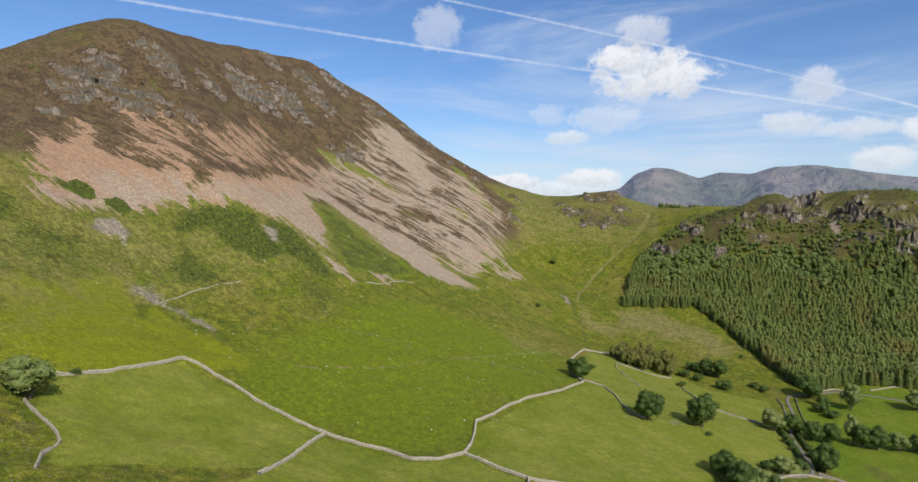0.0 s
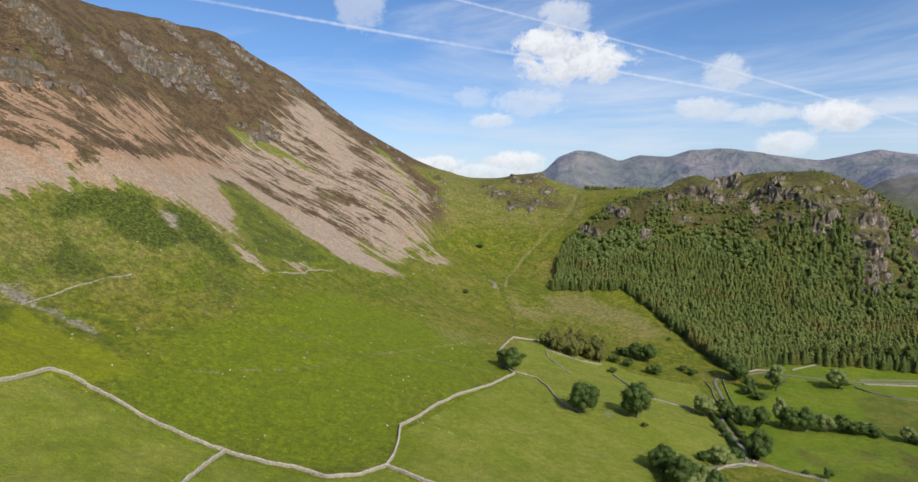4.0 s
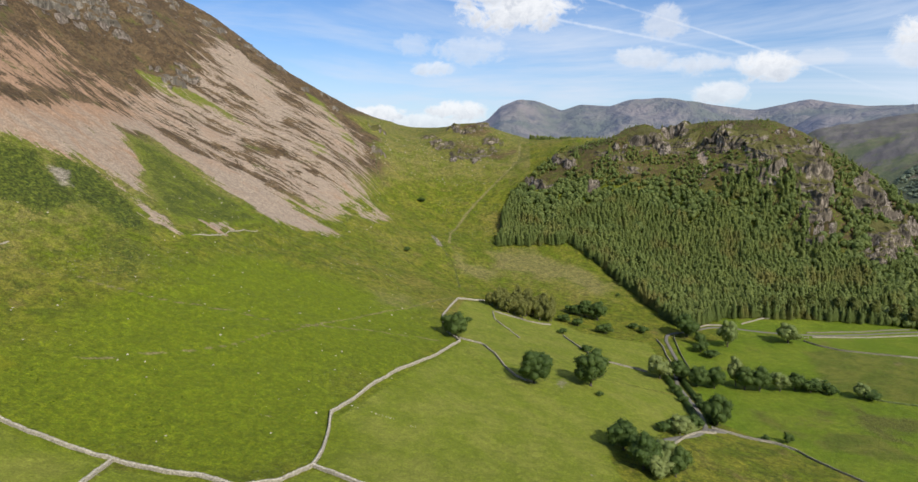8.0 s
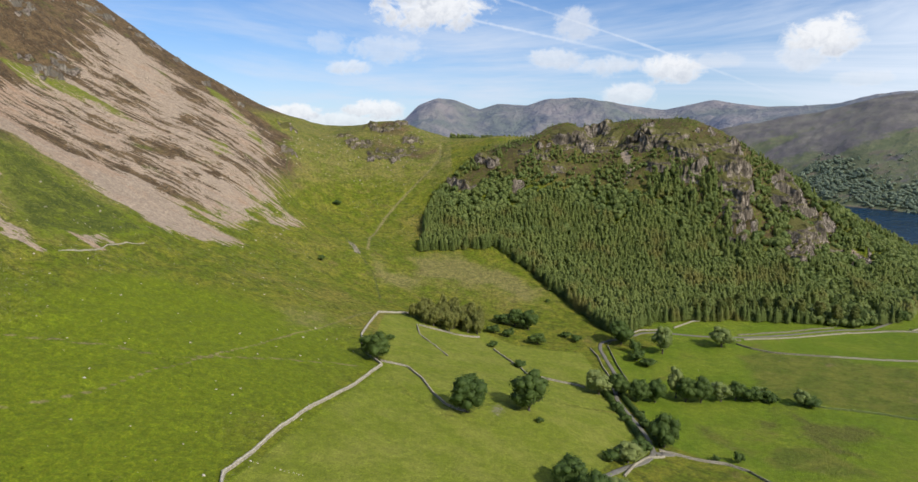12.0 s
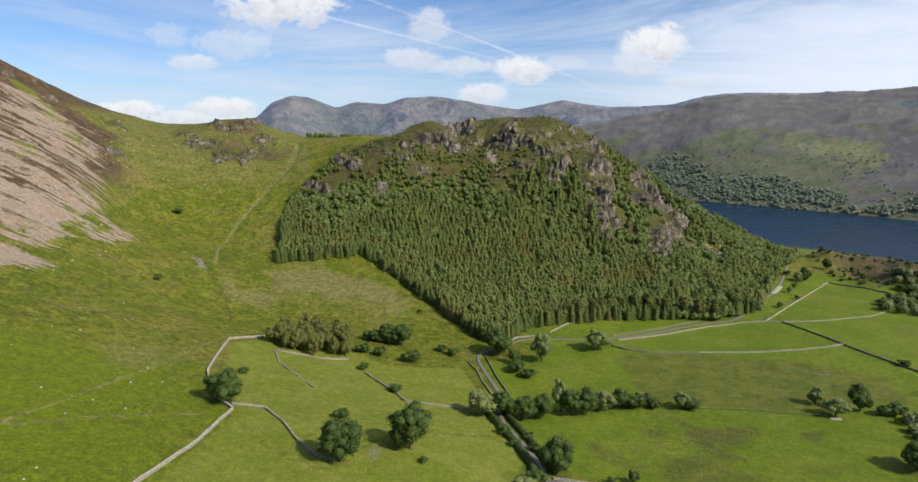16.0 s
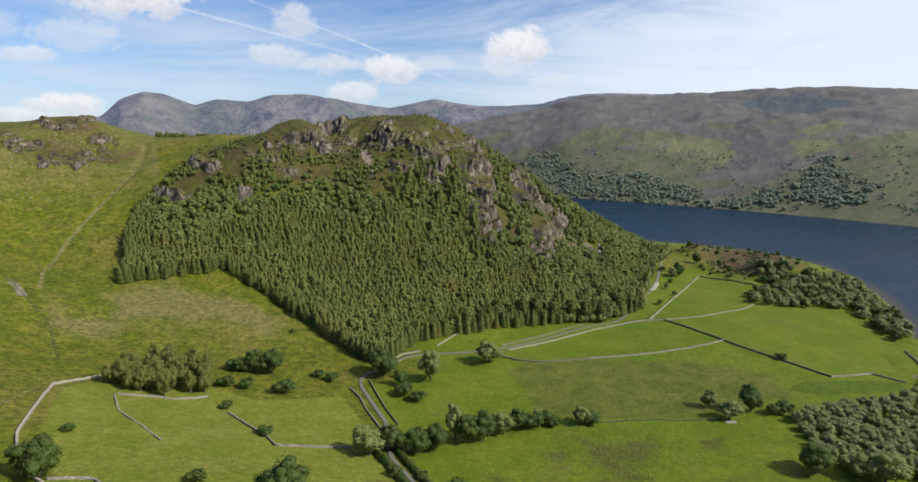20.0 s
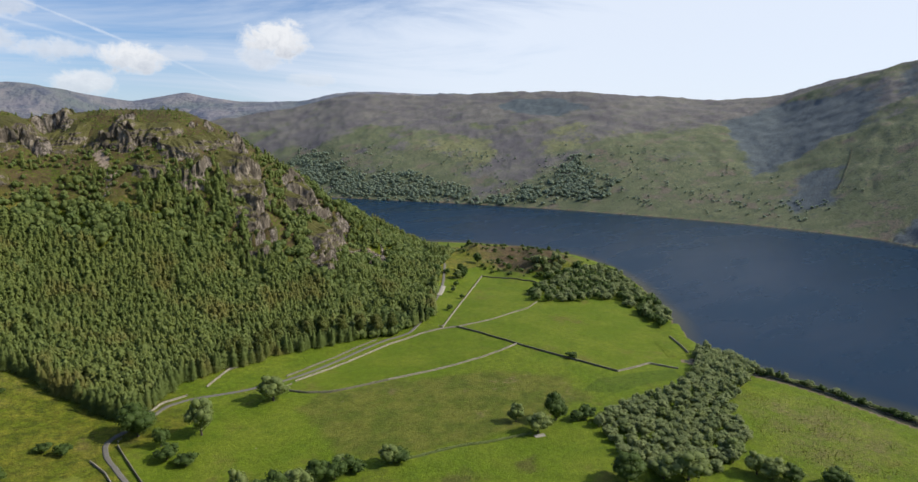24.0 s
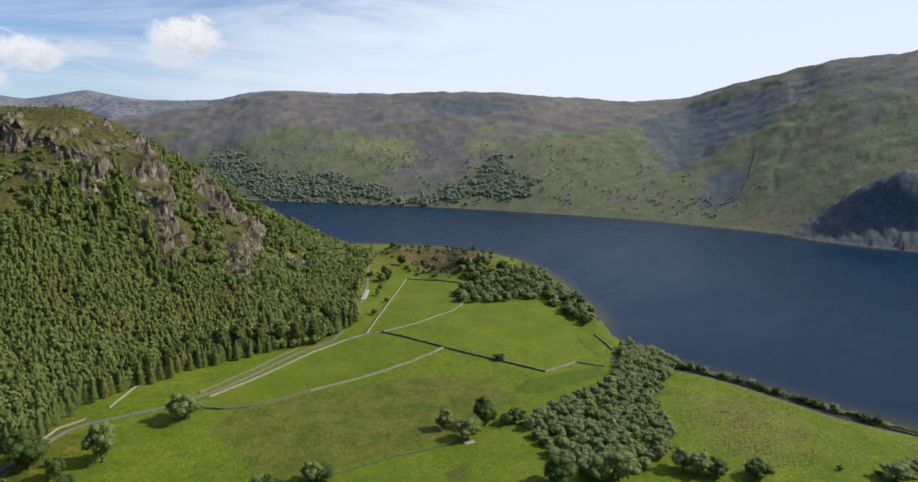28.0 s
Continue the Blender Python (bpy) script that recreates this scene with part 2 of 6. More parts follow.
def smooth_line(line, soft, column):
    """A line's range or height over a table of bearings, softened over that many degrees."""
    a = np.arange(-180, 180.01, 0.1)
    v = np.interp(a, polar(line)[0], polar(line)[column])
    k = np.exp(-0.5 * (np.arange(-60, 61) * 0.1 / soft) ** 2)
    return a, np.convolve(np.pad(v, 60, mode="edge"), k / k.sum(), mode="valid")


def base_height(x, y):
    x, y = np.asarray(x, float), np.asarray(y, float)
    lines = FELL_CREST + FELL_FACE + PASTURE + VALLEY + POINT + KNOTT + KNOTT_CREST + BEHIND
    lines = lines + [(a, b, -0.5) for a, b in SHORE] + [(a, b, -14) for a, b in LAKE_BED]
    dx, dy = x - HUB[0], y - HUB[1]
    r, az = np.hypot(dx, dy), np.degrees(np.arctan2(dx, dy))
    z = np.full(x.shape, -16.0)
    k = r < 2600
    z[k] = plate(lines, np.stack([x[k], y[k]], -1))
    # out in the lake the bed is flat
    shore = np.interp(az, *smooth_line(FAR_SHORE, 0.8, 1))
    crest, top = np.interp(az, *smooth_line(FAR_CREST, 2.6, 1)), np.interp(az, *smooth_line(FAR_CREST, 0.5, 2))
    # broad spurs on the far side
    crest = crest + 130 * gnoise(x / 700, y / 700, 5)
    wet = ramp(840, 960, x + 0.00012 * (y - 900) ** 2 * (y > 900) - 0.42 * np.clip(y - 1500, 0, 900)) * (az > 22)
    z = z * (1 - wet) - 14 * wet
    fade = ramp(1750, 2500, r)
    z = z * (1 - fade) - 16 * fade
    # fells beyond the lake
    s = (r - shore) / (crest - shore)
    rise = np.where(s < 0, s * 0.4, np.where(s < 1, 1.18 * s - 0.18 * s ** 3, 1 - 0.5 * (s - 1)))
    over = top * rise * ramp(16, 24, az) - 20 * (1 - ramp(16, 24, az))
    # a dark crag stands out into the lake
    bluff = 122 * ramp(565, 350, y) * np.exp(-((x - 1430) / np.where(x < 1430, 85.0, 190.0)) ** 2)
    over = np.maximum(over, bluff - 4)
    crest, top = np.interp(az, *smooth_line(RANGE, 1.5, 1)), np.interp(az, *smooth_line(RANGE, 0.2, 2))
    s = (r - 0.62 * crest) / (0.38 * crest)
    spur = 1 + 0.6 * fbm(x, y, 800, 5, 8, 0.5) * np.sin(np.pi * np.clip(s, 0, 1))
    far = np.where(s < 1, top * np.clip(s * spur, -0.2, 1), top * (1 - 3 * (s - 1)))
    far = np.where((az > -40) & (az < 62), far, -20)
    return np.maximum(np.maximum(z, over), far)
# ---- end of land form ----


# ---- zones of the ground, in plan ----
SCREE_SOLID = [(-451, 367), (-479, 407), (-464, 409), (-499, 452), (-498, 473), (-452, 434), (-429, 447), (-415, 451), (-408, 491), (-386, 465), (-385, 497), (-389, 550), (-405, 635), (-401, 704), (-362, 702), (-329, 714), (-289, 726), (-240, 710), (-200, 693), (-193, 681), (-216, 640), (-244, 630), (-277, 646), (-308, 653), (-334, 662), (-360, 664), (-365, 635), (-351, 610), (-324, 586), (-282, 526), (-254, 510), (-263, 501), (-284, 519), (-313, 528), (-331, 519), (-343, 500), (-354, 492), (-369, 466), (-374, 434), (-377, 397), (-387, 352), (-389, 326), (-412, 339)]
SCREE_FAN = [(-479, 1063), (-436, 1092), (-324, 988), (-281, 974), (-307, 921), (-297, 880), (-263, 828), (-198, 839), (-217, 753), (-277, 775), (-347, 807), (-409, 830), (-363, 845), (-312, 824), (-347, 894), (-411, 935), (-467, 980)]
SCREE_STREAK = [(-545, 531), (-499, 559), (-483, 609), (-517, 731), (-452, 763), (-462, 937), (-503, 1091), (-298, 1066), (-223, 1007), (-184, 830), (-198, 689), (-312, 709), (-404, 683), (-387, 466), (-451, 439)]
HEATHER = [(-592, 477), (-590, 540), (-590, 609), (-612, 677), (-619, 795), (-432, 1142), (-302, 1082), (-232, 1052), (-204, 962), (-229, 769), (-258, 683), (-361, 687), (-362, 511), (-410, 427), (-453, 365)]
LUSH = [(-332, 255), (-328, 272), (-311, 261), (-322, 277), (-330, 303), (-328, 331), (-307, 316), (-278, 296), (-301, 328), (-277, 320), (-244, 323), (-217, 318), (-227, 284), (-238, 274), (-242, 240), (-247, 210), (-250, 190)]
SLAG = [(-323, 329), (-325, 350), (-296, 342), (-276, 345), (-253, 337), (-256, 326), (-285, 329), (-302, 324), (-312, 321)]
SLAG_B = [(-375, 355), (-375, 373), (-360, 371), (-348, 354), (-359, 359), (-365, 348)]
SLAG_C = [(-332, 486), (-322, 499), (-309, 484), (-314, 473)]
SCRUB_C = [(-365, 455), (-356, 478), (-345, 492), (-332, 485), (-295, 477), (-301, 447), (-320, 437), (-338, 438), (-351, 407), (-359, 410), (-366, 432)]
SCRUB_D = [(-339, 504), (-319, 520), (-303, 518), (-282, 509), (-261, 490), (-269, 473), (-293, 477), (-311, 479), (-327, 491)]
SCRUB_E = [(-352, 407), (-332, 410), (-308, 405), (-291, 404), (-305, 370), (-315, 362)]
SCRUB_F = [(-382, 294), (-377, 313), (-364, 335), (-352, 360), (-341, 352), (-337, 314), (-337, 279), (-351, 269)]
SCRUB_H = [(-283, 457), (-261, 478), (-231, 452), (-239, 420), (-266, 425)]
BROWN_B = [(-52, 822), (-3, 849), (45, 822), (89, 777), (77, 744), (39, 771), (-6, 769), (-41, 775)]
BROWN_C = [(-90, 800), (-69, 776), (-31, 777), (-49, 739), (-71, 741), (-86, 763)]
MIRE_A = [(223, 632), (294, 633), (359, 593), (403, 540), (374, 505), (321, 503), (255, 523), (216, 545), (215, 600)]
MIRE_B = [(201, 507), (242, 506), (250, 484), (215, 471), (220, 453), (200, 461), (197, 484)]
MIRE_C = [(182, 513), (197, 511), (193, 495), (177, 494)]
MIRE_D = [(275, 485), (289, 483), (278, 470), (266, 472)]
AFTERMATH = [(385, 516), (413, 520), (479, 495), (465, 479), (438, 489), (399, 496)]
GREEN_BAND = [(1462, 1941), (1635, 1735), (1836, 1595), (1967, 1491), (2179, 1376), (1970, 1355), (1720, 1378), (1548, 1471), (1448, 1615)]
MIRE_E = [(136, 504), (148, 500), (155, 474), (163, 464), (154, 460), (144, 471), (135, 486)]
MIRE_F = [(177, 473), (199, 471), (205, 458), (217, 437), (192, 440), (162, 445), (158, 456)]
MIRE_G = [(241, 465), (244, 452), (258, 444), (282, 446), (257, 434), (240, 443)]
SCREE_FOOT = [(-214, 787), (-187, 839), (-167, 848), (-160, 814), (-173, 777), (-187, 771)]
SCAR = [(-121, 840), (-110, 823), (-100, 795), (-107, 790)]
FIELD_STRIP = [(-56, 508), (-36, 514), (-8, 462), (-2, 445), (-18, 442), (-52, 489)]
FELL_SHADE = [(2376, 419), (1836, 374), (1721, 457), (1662, 515), (1771, 569), (1956, 592), (2256, 725)]
STONY = [(8, 470), (20, 474), (24, 462), (14, 452), (6, 458)]
BRACKEN = [(-156, 283), (-125, 285), (-91, 305), (-94, 336), (-94, 365), (-53, 500), (-105, 575), (-204, 539), (-229, 435), (-234, 342), (-231, 291), (-201, 283)]
GREEN_A = [(-362, 630), (-339, 644), (-303, 643), (-263, 628), (-233, 616), (-245, 558), (-258, 523), (-281, 534), (-316, 576)]
GREEN_B = [(-480, 811), (-451, 858), (-388, 883), (-298, 834), (-324, 834), (-393, 833), (-438, 800)]
GREEN_C = [(-295, 886), (-267, 923), (-240, 874), (-263, 841)]
GREEN_D = [(-368, 1088), (-312, 1080), (-253, 1009), (-216, 935), (-269, 965), (-314, 1018)]
DRY_A = [(-84, 750), (-55, 795), (5, 841), (59, 837), (87, 800), (108, 744), (63, 719), (0, 737), (-52, 731)]
DRY_B = [(-123, 569), (-101, 583), (-91, 560), (-113, 533)]
DRY_C = [(-8, 1126), (-44, 1061), (-142, 1094)]
RUSH = [(199, 539), (215, 524), (215, 489), (214, 467), (196, 473), (194, 505)]
ROUGH = [(465, 443), (491, 402), (494, 357), (471, 327), (430, 304), (373, 367), (397, 404)]
MOW_A = [(248, 665), (351, 689), (419, 676), (423, 610), (350, 617), (283, 631)]
MOW_B = [(425, 674), (522, 669), (621, 621), (567, 552), (516, 501), (477, 513), (439, 519)]
MOW_C = [(416, 685), (584, 793), (606, 726), (529, 679), (429, 682)]
MOW_D = [(-244, 211), (-236, 277), (-199, 280), (-157, 281), (-151, 225), (-193, 162), (-207, 179), (-226, 185)]
MOW_E = [(-89, 367), (-52, 491), (-33, 456), (-15, 439), (30, 489), (97, 503), (96, 482), (65, 423), (30, 376), (33, 354), (-10, 288), (-32, 303), (-55, 297), (-89, 306), (-96, 343)]
SCREE_LOW = [(-275, 576), (-256, 552), (-239, 539), (-238, 572), (-249, 602), (-261, 587), (-270, 585)]
SCREE_LOW2 = [(-377, 357), (-363, 353), (-348, 357), (-361, 375), (-375, 374)]
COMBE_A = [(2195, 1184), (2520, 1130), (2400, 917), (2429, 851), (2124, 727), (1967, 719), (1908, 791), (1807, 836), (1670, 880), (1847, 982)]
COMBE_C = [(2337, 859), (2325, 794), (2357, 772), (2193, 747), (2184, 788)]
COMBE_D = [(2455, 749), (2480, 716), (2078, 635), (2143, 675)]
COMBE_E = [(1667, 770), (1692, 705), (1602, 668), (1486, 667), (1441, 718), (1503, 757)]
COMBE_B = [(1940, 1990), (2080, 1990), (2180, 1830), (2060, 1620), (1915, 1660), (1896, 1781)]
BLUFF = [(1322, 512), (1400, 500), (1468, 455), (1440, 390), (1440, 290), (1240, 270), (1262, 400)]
KNOTT_SCREE = [(464, 884), (481, 873), (480, 850), (462, 845), (455, 866)]
KNOTT_RUN = [(216, 1030), (226, 1030), (236, 980), (230, 950), (214, 940), (220, 965)]
FELL_TRACK = [(-17, 1138), (-18, 1076), (-40, 1034), (-53, 1007), (-70, 974), (-87, 926), (-99, 866), (-96, 818)]
BECK = [(-221, 1015), (-213, 963), (-201, 935), (-183, 920), (-158, 898), (-138, 880), (-126, 851), (-107, 805), (-83, 756), (-72, 699)]
FAR_GULLY = [(1520, 600), (1559, 608), (1719, 627), (1877, 653), (2019, 668), (2303, 723)]
MOW_F = [(-154, 278), (-136, 281), (-110, 280), (-98, 289), (-89, 303), (-74, 297), (-55, 294), (-32, 300), (-10, 283), (10, 300), (33, 354), (60, 330), (60, 240), (-40, 170), (-148, 190)]
MOW_G = [(-50, 502), (-65, 560), (-64, 640), (-45, 666), (10, 664), (40, 630), (98, 630), (100, 560), (95, 505), (30, 489), (-15, 439), (-33, 456)]
MOW_H = [(108, 470), (110, 560), (118, 640), (200, 660), (240, 640), (300, 600), (360, 560), (340, 500), (310, 430), (330, 390), (300, 330), (200, 370), (150, 430)]
BAY = [(500, 505), (528, 490), (548, 502), (566, 526), (600, 550), (575, 572), (540, 560)]
FOREST = [(-41, 838), (-37, 926), (-25, 979), (14, 983), (52, 972), (103, 953), (156, 946), (191, 942), (233, 916), (279, 901), (310, 854), (347, 837), (390, 808), (470, 880), (520, 930), (590, 960), (650, 960), (640, 900), (560, 840), (511, 799), (429, 716), (368, 702), (341, 711), (269, 718), (219, 714), (185, 713), (140, 675), (126, 695), (110, 753), (79, 819), (48, 864), (34, 862), (-6, 851), (-34, 845)]
KNOTT_TOP = [(-25, 979), (40, 1075), (120, 1130), (253, 1100), (360, 1070), (440, 1010), (500, 960), (620, 915), (520, 930), (470, 880), (390, 808), (310, 854), (233, 916), (156, 946), (52, 972)]
ALDER_WOOD = [(537, 500), (544, 469), (515, 446), (468, 439), (423, 426), (389, 401), (368, 397), (335, 400), (332, 416), (316, 425), (322, 446), (346, 481), (382, 482), (420, 475), (462, 473)]
POINT_WOOD = [(659, 785), (694, 763), (669, 728), (744, 736), (755, 717), (702, 658), (675, 628), (655, 600), (601, 551), (578, 549), (571, 563), (602, 595), (619, 635), (581, 653), (539, 679), (576, 712), (622, 719)]
HEADLAND = [(685, 958), (751, 923), (789, 840), (780, 762), (672, 735), (617, 749), (610, 808), (640, 880)]
FAR_WOOD = [(1268, 2303), (1256, 2099), (1234, 1907), (1315, 1723), (1310, 1545), (1338, 1378), (1437, 1361), (1589, 1376), (1637, 1322), (1516, 1231), (1515, 1145), (1430, 1109), (1359, 1175), (1294, 1303), (1231, 1446), (1149, 1633), (1090, 1850), (1060, 2120)]
KNOTT_CRAGS = [(175, 1032, 15), (208, 1064, 14), (219, 1066, 10), (182, 1019, 11), (252, 1000, 15), (267, 1019, 14), (306, 936, 10), (353, 941, 17), (350, 925, 15), (346, 906, 13), (345, 877, 11), (327, 862, 10), (418, 933, 18), (431, 928, 16), (449, 902, 16), (478, 866, 11), (399, 859, 15), (381, 826, 14), (390, 840, 12), (438, 915, 14), (412, 880, 10), (1, 999, 10), (14, 983, 12), (26, 978, 9), (41, 1032, 10), (56, 1016, 9), (151, 1032, 11), (127, 1024, 8), (83, 958, 7), (364, 975, 13), (337, 990, 10)]
KNOTT_CLIFFS = [(165, 1038, 26), (200, 1034, 28), (220, 1066, 18), (248, 1000, 24), (275, 995, 28), (296, 962, 20), (262, 950, 14), (292, 930, 16), (350, 940, 24), (345, 915, 22), (337, 894, 20), (326, 855, 15), (321, 841, 12), (410, 915, 22), (430, 958, 18), (418, 880, 24), (378, 835, 18), (376, 812, 12), (452, 871, 14), (117, 1007, 14), (100, 1017, 10), (136, 983, 10), (330, 968, 16), (356, 972, 18), (14, 983, 12), (26, 978, 9), (41, 1032, 10), (56, 1016, 9), (83, 958, 7)]
HUMP_CRAGS = [(-150, 1122, 13), (-136, 1108, 16), (-108, 1080, 16), (-90, 1082, 14), (-94, 1178, 12), (-112, 1170, 14), (-62, 1142, 16), (-56, 1112, 9), (-243, 1100, 14), (-76, 1098, 12), (-166, 1150, 12), (-217, 1004, 9), (-80, 1200, 12), (-128, 1192, 11)]
FELL_CRAGS = [(-554, 527, 30), (-543, 496, 24), (-521, 543, 24), (-561, 548, 22), (-562, 622, 24), (-543, 619, 20), (-506, 539, 16), (-491, 583, 16), (-546, 772, 26), (-529, 845, 30), (-539, 800, 24), (-441, 856, 18), (-439, 890, 14), (-522, 935, 26), (-560, 1066, 24), (-500, 1100, 18), (-450, 1130, 16), (-339, 1136, 16), (-565, 955, 24), (-536, 693, 16), (-595, 902, 20), (-513, 445, 14), (-512, 1094, 16), (-465, 1138, 16), (-404, 1128, 15), (-355, 1092, 14), (-305, 1074, 12), (-517, 563, 14)]


def inside(poly, x, y, soft=20.0, warp=0.0):
    """How far a place lies inside an outline: 0.5 on the line, 0 and 1 at a distance of soft."""
    p = np.array(poly, float)
    out = np.zeros(x.shape)
    pad = soft + warp
    k = (x > p[:, 0].min() - pad) & (x < p[:, 0].max() + pad) & (y > p[:, 1].min() - pad) & (y < p[:, 1].max() + pad)
    u, v = x[k], y[k]
    if warp:
        u, v = u + warp * fbm(u, v, 45, 3, 31), v + warp * fbm(u, v, 45, 3, 37)
    near, odd = np.full(u.shape, 1e9), np.zeros(u.shape, bool)
    for (x0, y0), (x1, y1) in zip(p, np.roll(p, -1, 0)):
        dx, dy = x1 - x0, y1 - y0
        s = np.clip(((u - x0) * dx + (v - y0) * dy) / (dx * dx + dy * dy + 1e-9), 0, 1)
        near = np.minimum(near, (u - x0 - s * dx) ** 2 + (v - y0 - s * dy) ** 2)
        cross = ((y0 > v) != (y1 > v)) & (u < dx * (v - y0) / (dy if dy else 1e-9) + x0)
        odd ^= cross
    d = np.sqrt(near) * np.where(odd, 1, -1)
    out[k] = np.clip(0.5 + 0.5 * d / soft, 0, 1)
    return out


def crags(x, y):
    """Where the ground is broken by crags, 0 to 1."""
    m = np.zeros(x.shape)
    for cx, cy, r in KNOTT_CRAGS + HUMP_CRAGS + FELL_CRAGS:
        k = (np.abs(x - cx) < 3 * r) & (np.abs(y - cy) < 3 * r)
        u, v = x[k] - cx, y[k] - cy
        m[k] = np.maximum(m[k], np.exp(-(u * u + v * v) / (1.3 * r * r)))
    return ramp(0.30, 0.62, m + 0.6 * fbm(x, y, 24, 4, 51, 0.6)) * ramp(0.08, 0.28, m)


def ledges(z, x, y, tall):
    """Steps a slope into cliffs and ledges."""
    shift = 1.4 * fbm(x, y, 55, 3, 57)
    q = z / tall + shift
    f = q - np.floor(q)
    return (ramp(0.30, 0.62, f) - f) * tall


def beside(line, x, y, w):
    """1 on a line, falling to 0 at about twice w from it."""
    out = np.zeros(x.shape)
    for (x0, y0), (x1, y1) in zip(line, line[1:]):
        k = (x > min(x0, x1) - 4 * w) & (x < max(x0, x1) + 4 * w) & (y > min(y0, y1) - 4 * w) & (y < max(y0, y1) + 4 * w)
        s = np.clip(((x[k] - x0) * (x1 - x0) + (y[k] - y0) * (y1 - y0)) / ((x1 - x0) ** 2 + (y1 - y0) ** 2), 0, 1)
        d2 = (x[k] - x0 - s * (x1 - x0)) ** 2 + (y[k] - y0 - s * (y1 - y0)) ** 2
        out[k] = np.maximum(out[k], np.exp(-d2 / w ** 2))
    return out


def land_z(x, y):
    """Ground height with crags, hummocks and gullies."""
    x, y = np.asarray(x, float), np.asarray(y, float)
    z = base_height(x, y)
    r = np.hypot(x - HUB[0], y - HUB[1])
    near = 1 - ramp(1500, 1900, r)
    high = ramp(70, 190, z) * near
    rock = crags(x, y) * near
    flute = fbm(x, y, 15, 4, 61, 0.6, True)
    big = np.where(x > -30, 26.0, np.where(x > -260, 10.0, 17.0))
    u, v = x + 9 * fbm(x, y, 30, 2, 63), y + 9 * fbm(x, y, 30, 2, 65)
    z = z - near * (1.2 * beside(FELL_TRACK, u, v, 3.6) + 1.0 * beside(BECK, u, v, 3.6))
    bite = np.where(x > -260, 0.85, 0.5)
    z = z + rock * bite * (ledges(z, x, y, big) + 2.6 * flute + 1.0)
    z = z + near * ramp(6, 40, z) * (0.9 * fbm(x, y, 60, 3, 71) + 0.35 * fbm(x, y, 12, 2, 73))
    z = z + high * (3.0 * fbm(x, y, 75, 4, 81) + 1.2 * fbm(x + 0.2 * y, y * 4, 60, 3, 83, 0.5, True) * (x < -230))
    z = z + ramp(40, 90, z) * (1 - ramp(150, 220, z)) * (x > -300) * near * 1.6 * fbm(x, y, 38, 4, 87, 0.55, True)
    z = z + ramp(105, 135, z) * (1 - ramp(190, 205, z)) * (x > 60) * near * 3.2 * fbm(x, y, 58, 3, 89, 0.5, True)
    z = z + inside(HEADLAND, x, y, 40) * (5 + 10 * fbm(x, y, 60, 4, 85))
    for cx, cy, cr, ch in ((673, 897, 22, 8), (659, 774, 20, 9), (684, 747, 22, 9)):
        z = z + ch * np.exp(-((x - cx) ** 2 + (y - cy) ** 2) / cr ** 2)
    far = ramp(1300, 1700, r) * ramp(2, 60, z)
    slope = far * np.clip(z / 150, 0, 1) * (r < 3100)
    z = z + slope * (10 * fbm(x, y, 420, 5, 91, 0.5) + 6 * fbm(x, y, 110, 5, 93, 0.55, True))
    az = np.degrees(np.arctan2(x - HUB[0], y - HUB[1]))
    off = np.abs(r - np.interp(az, *smooth_line(RANGE, 1.5, 1)))
    z = z + slope * 1.5 * fbm(0.22 * x, y, 150, 4, 97, 0.55, True)
    z = z + far * ramp(3500, 3900, r) * (0.10 + 0.90 * ramp(0, 700, off)) * (12 * fbm(x, y, 420, 4, 94) + 19 * fbm(x, y, 300, 5, 96, 0.5, True))
    z = z + inside(BLUFF, x, y, 40) * (z > 2) * 9 * fbm(x, y, 60, 5, 98, 0.6, True) - ramp(1100, 1300, r) * 2.2 * beside(FAR_GULLY, x, y + 30 * fbm(x, y, 90, 3, 99), 9.0)
    bowl = np.maximum.reduce([inside(COMBE_A, x, y, 50, 30), 0.7 * inside(COMBE_B, x, y, 60, 30), 0.5 * inside(COMBE_C, x, y, 30, 20), 0.6 * inside(COMBE_D, x, y, 40, 20), 0.35 * inside(COMBE_E, x, y, 30, 20)])
    z = z - bowl * (15 - 4 * fbm(x, y, 120, 3, 103))
    dale = ramp(1, 4, z) * (1 - ramp(14, 30, z)) * near
    bank = inside(BAY, x, y, 7)
    z = np.where(bank > 0.3, np.maximum(z, 2.2 * (bank - 0.3)), z)
    return z + dale * 0.5 * fbm(x, y, 35, 2, 95)
# ---- end of plan ----


# ---- materials ----
def material(name, rough=0.85):
    m = bpy.data.materials.new(name)
    m.use_nodes = True
    nt = m.node_tree
    b = nt.nodes["Principled BSDF"]
    b.inputs["Roughness"].default_value = rough
    b.inputs["Specular IOR Level"].default_value = 0.25
    return m, nt, b


def here(nt):
    return nt.nodes.new("ShaderNodeNewGeometry").outputs["Position"]


def attr(nt, name):
    n = nt.nodes.new("ShaderNodeAttribute")
    n.attribute_name = name
    return n.outputs["Fac"]


def bumped(nt, b, height, strength, distance):
    n = nt.nodes.new("ShaderNodeBump")
    n.inputs["Strength"].default_value, n.inputs["Distance"].default_value = strength, distance
    nt.links.new(height, n.inputs["Height"])
    nt.links.new(n.outputs[0], b.inputs["Normal"])


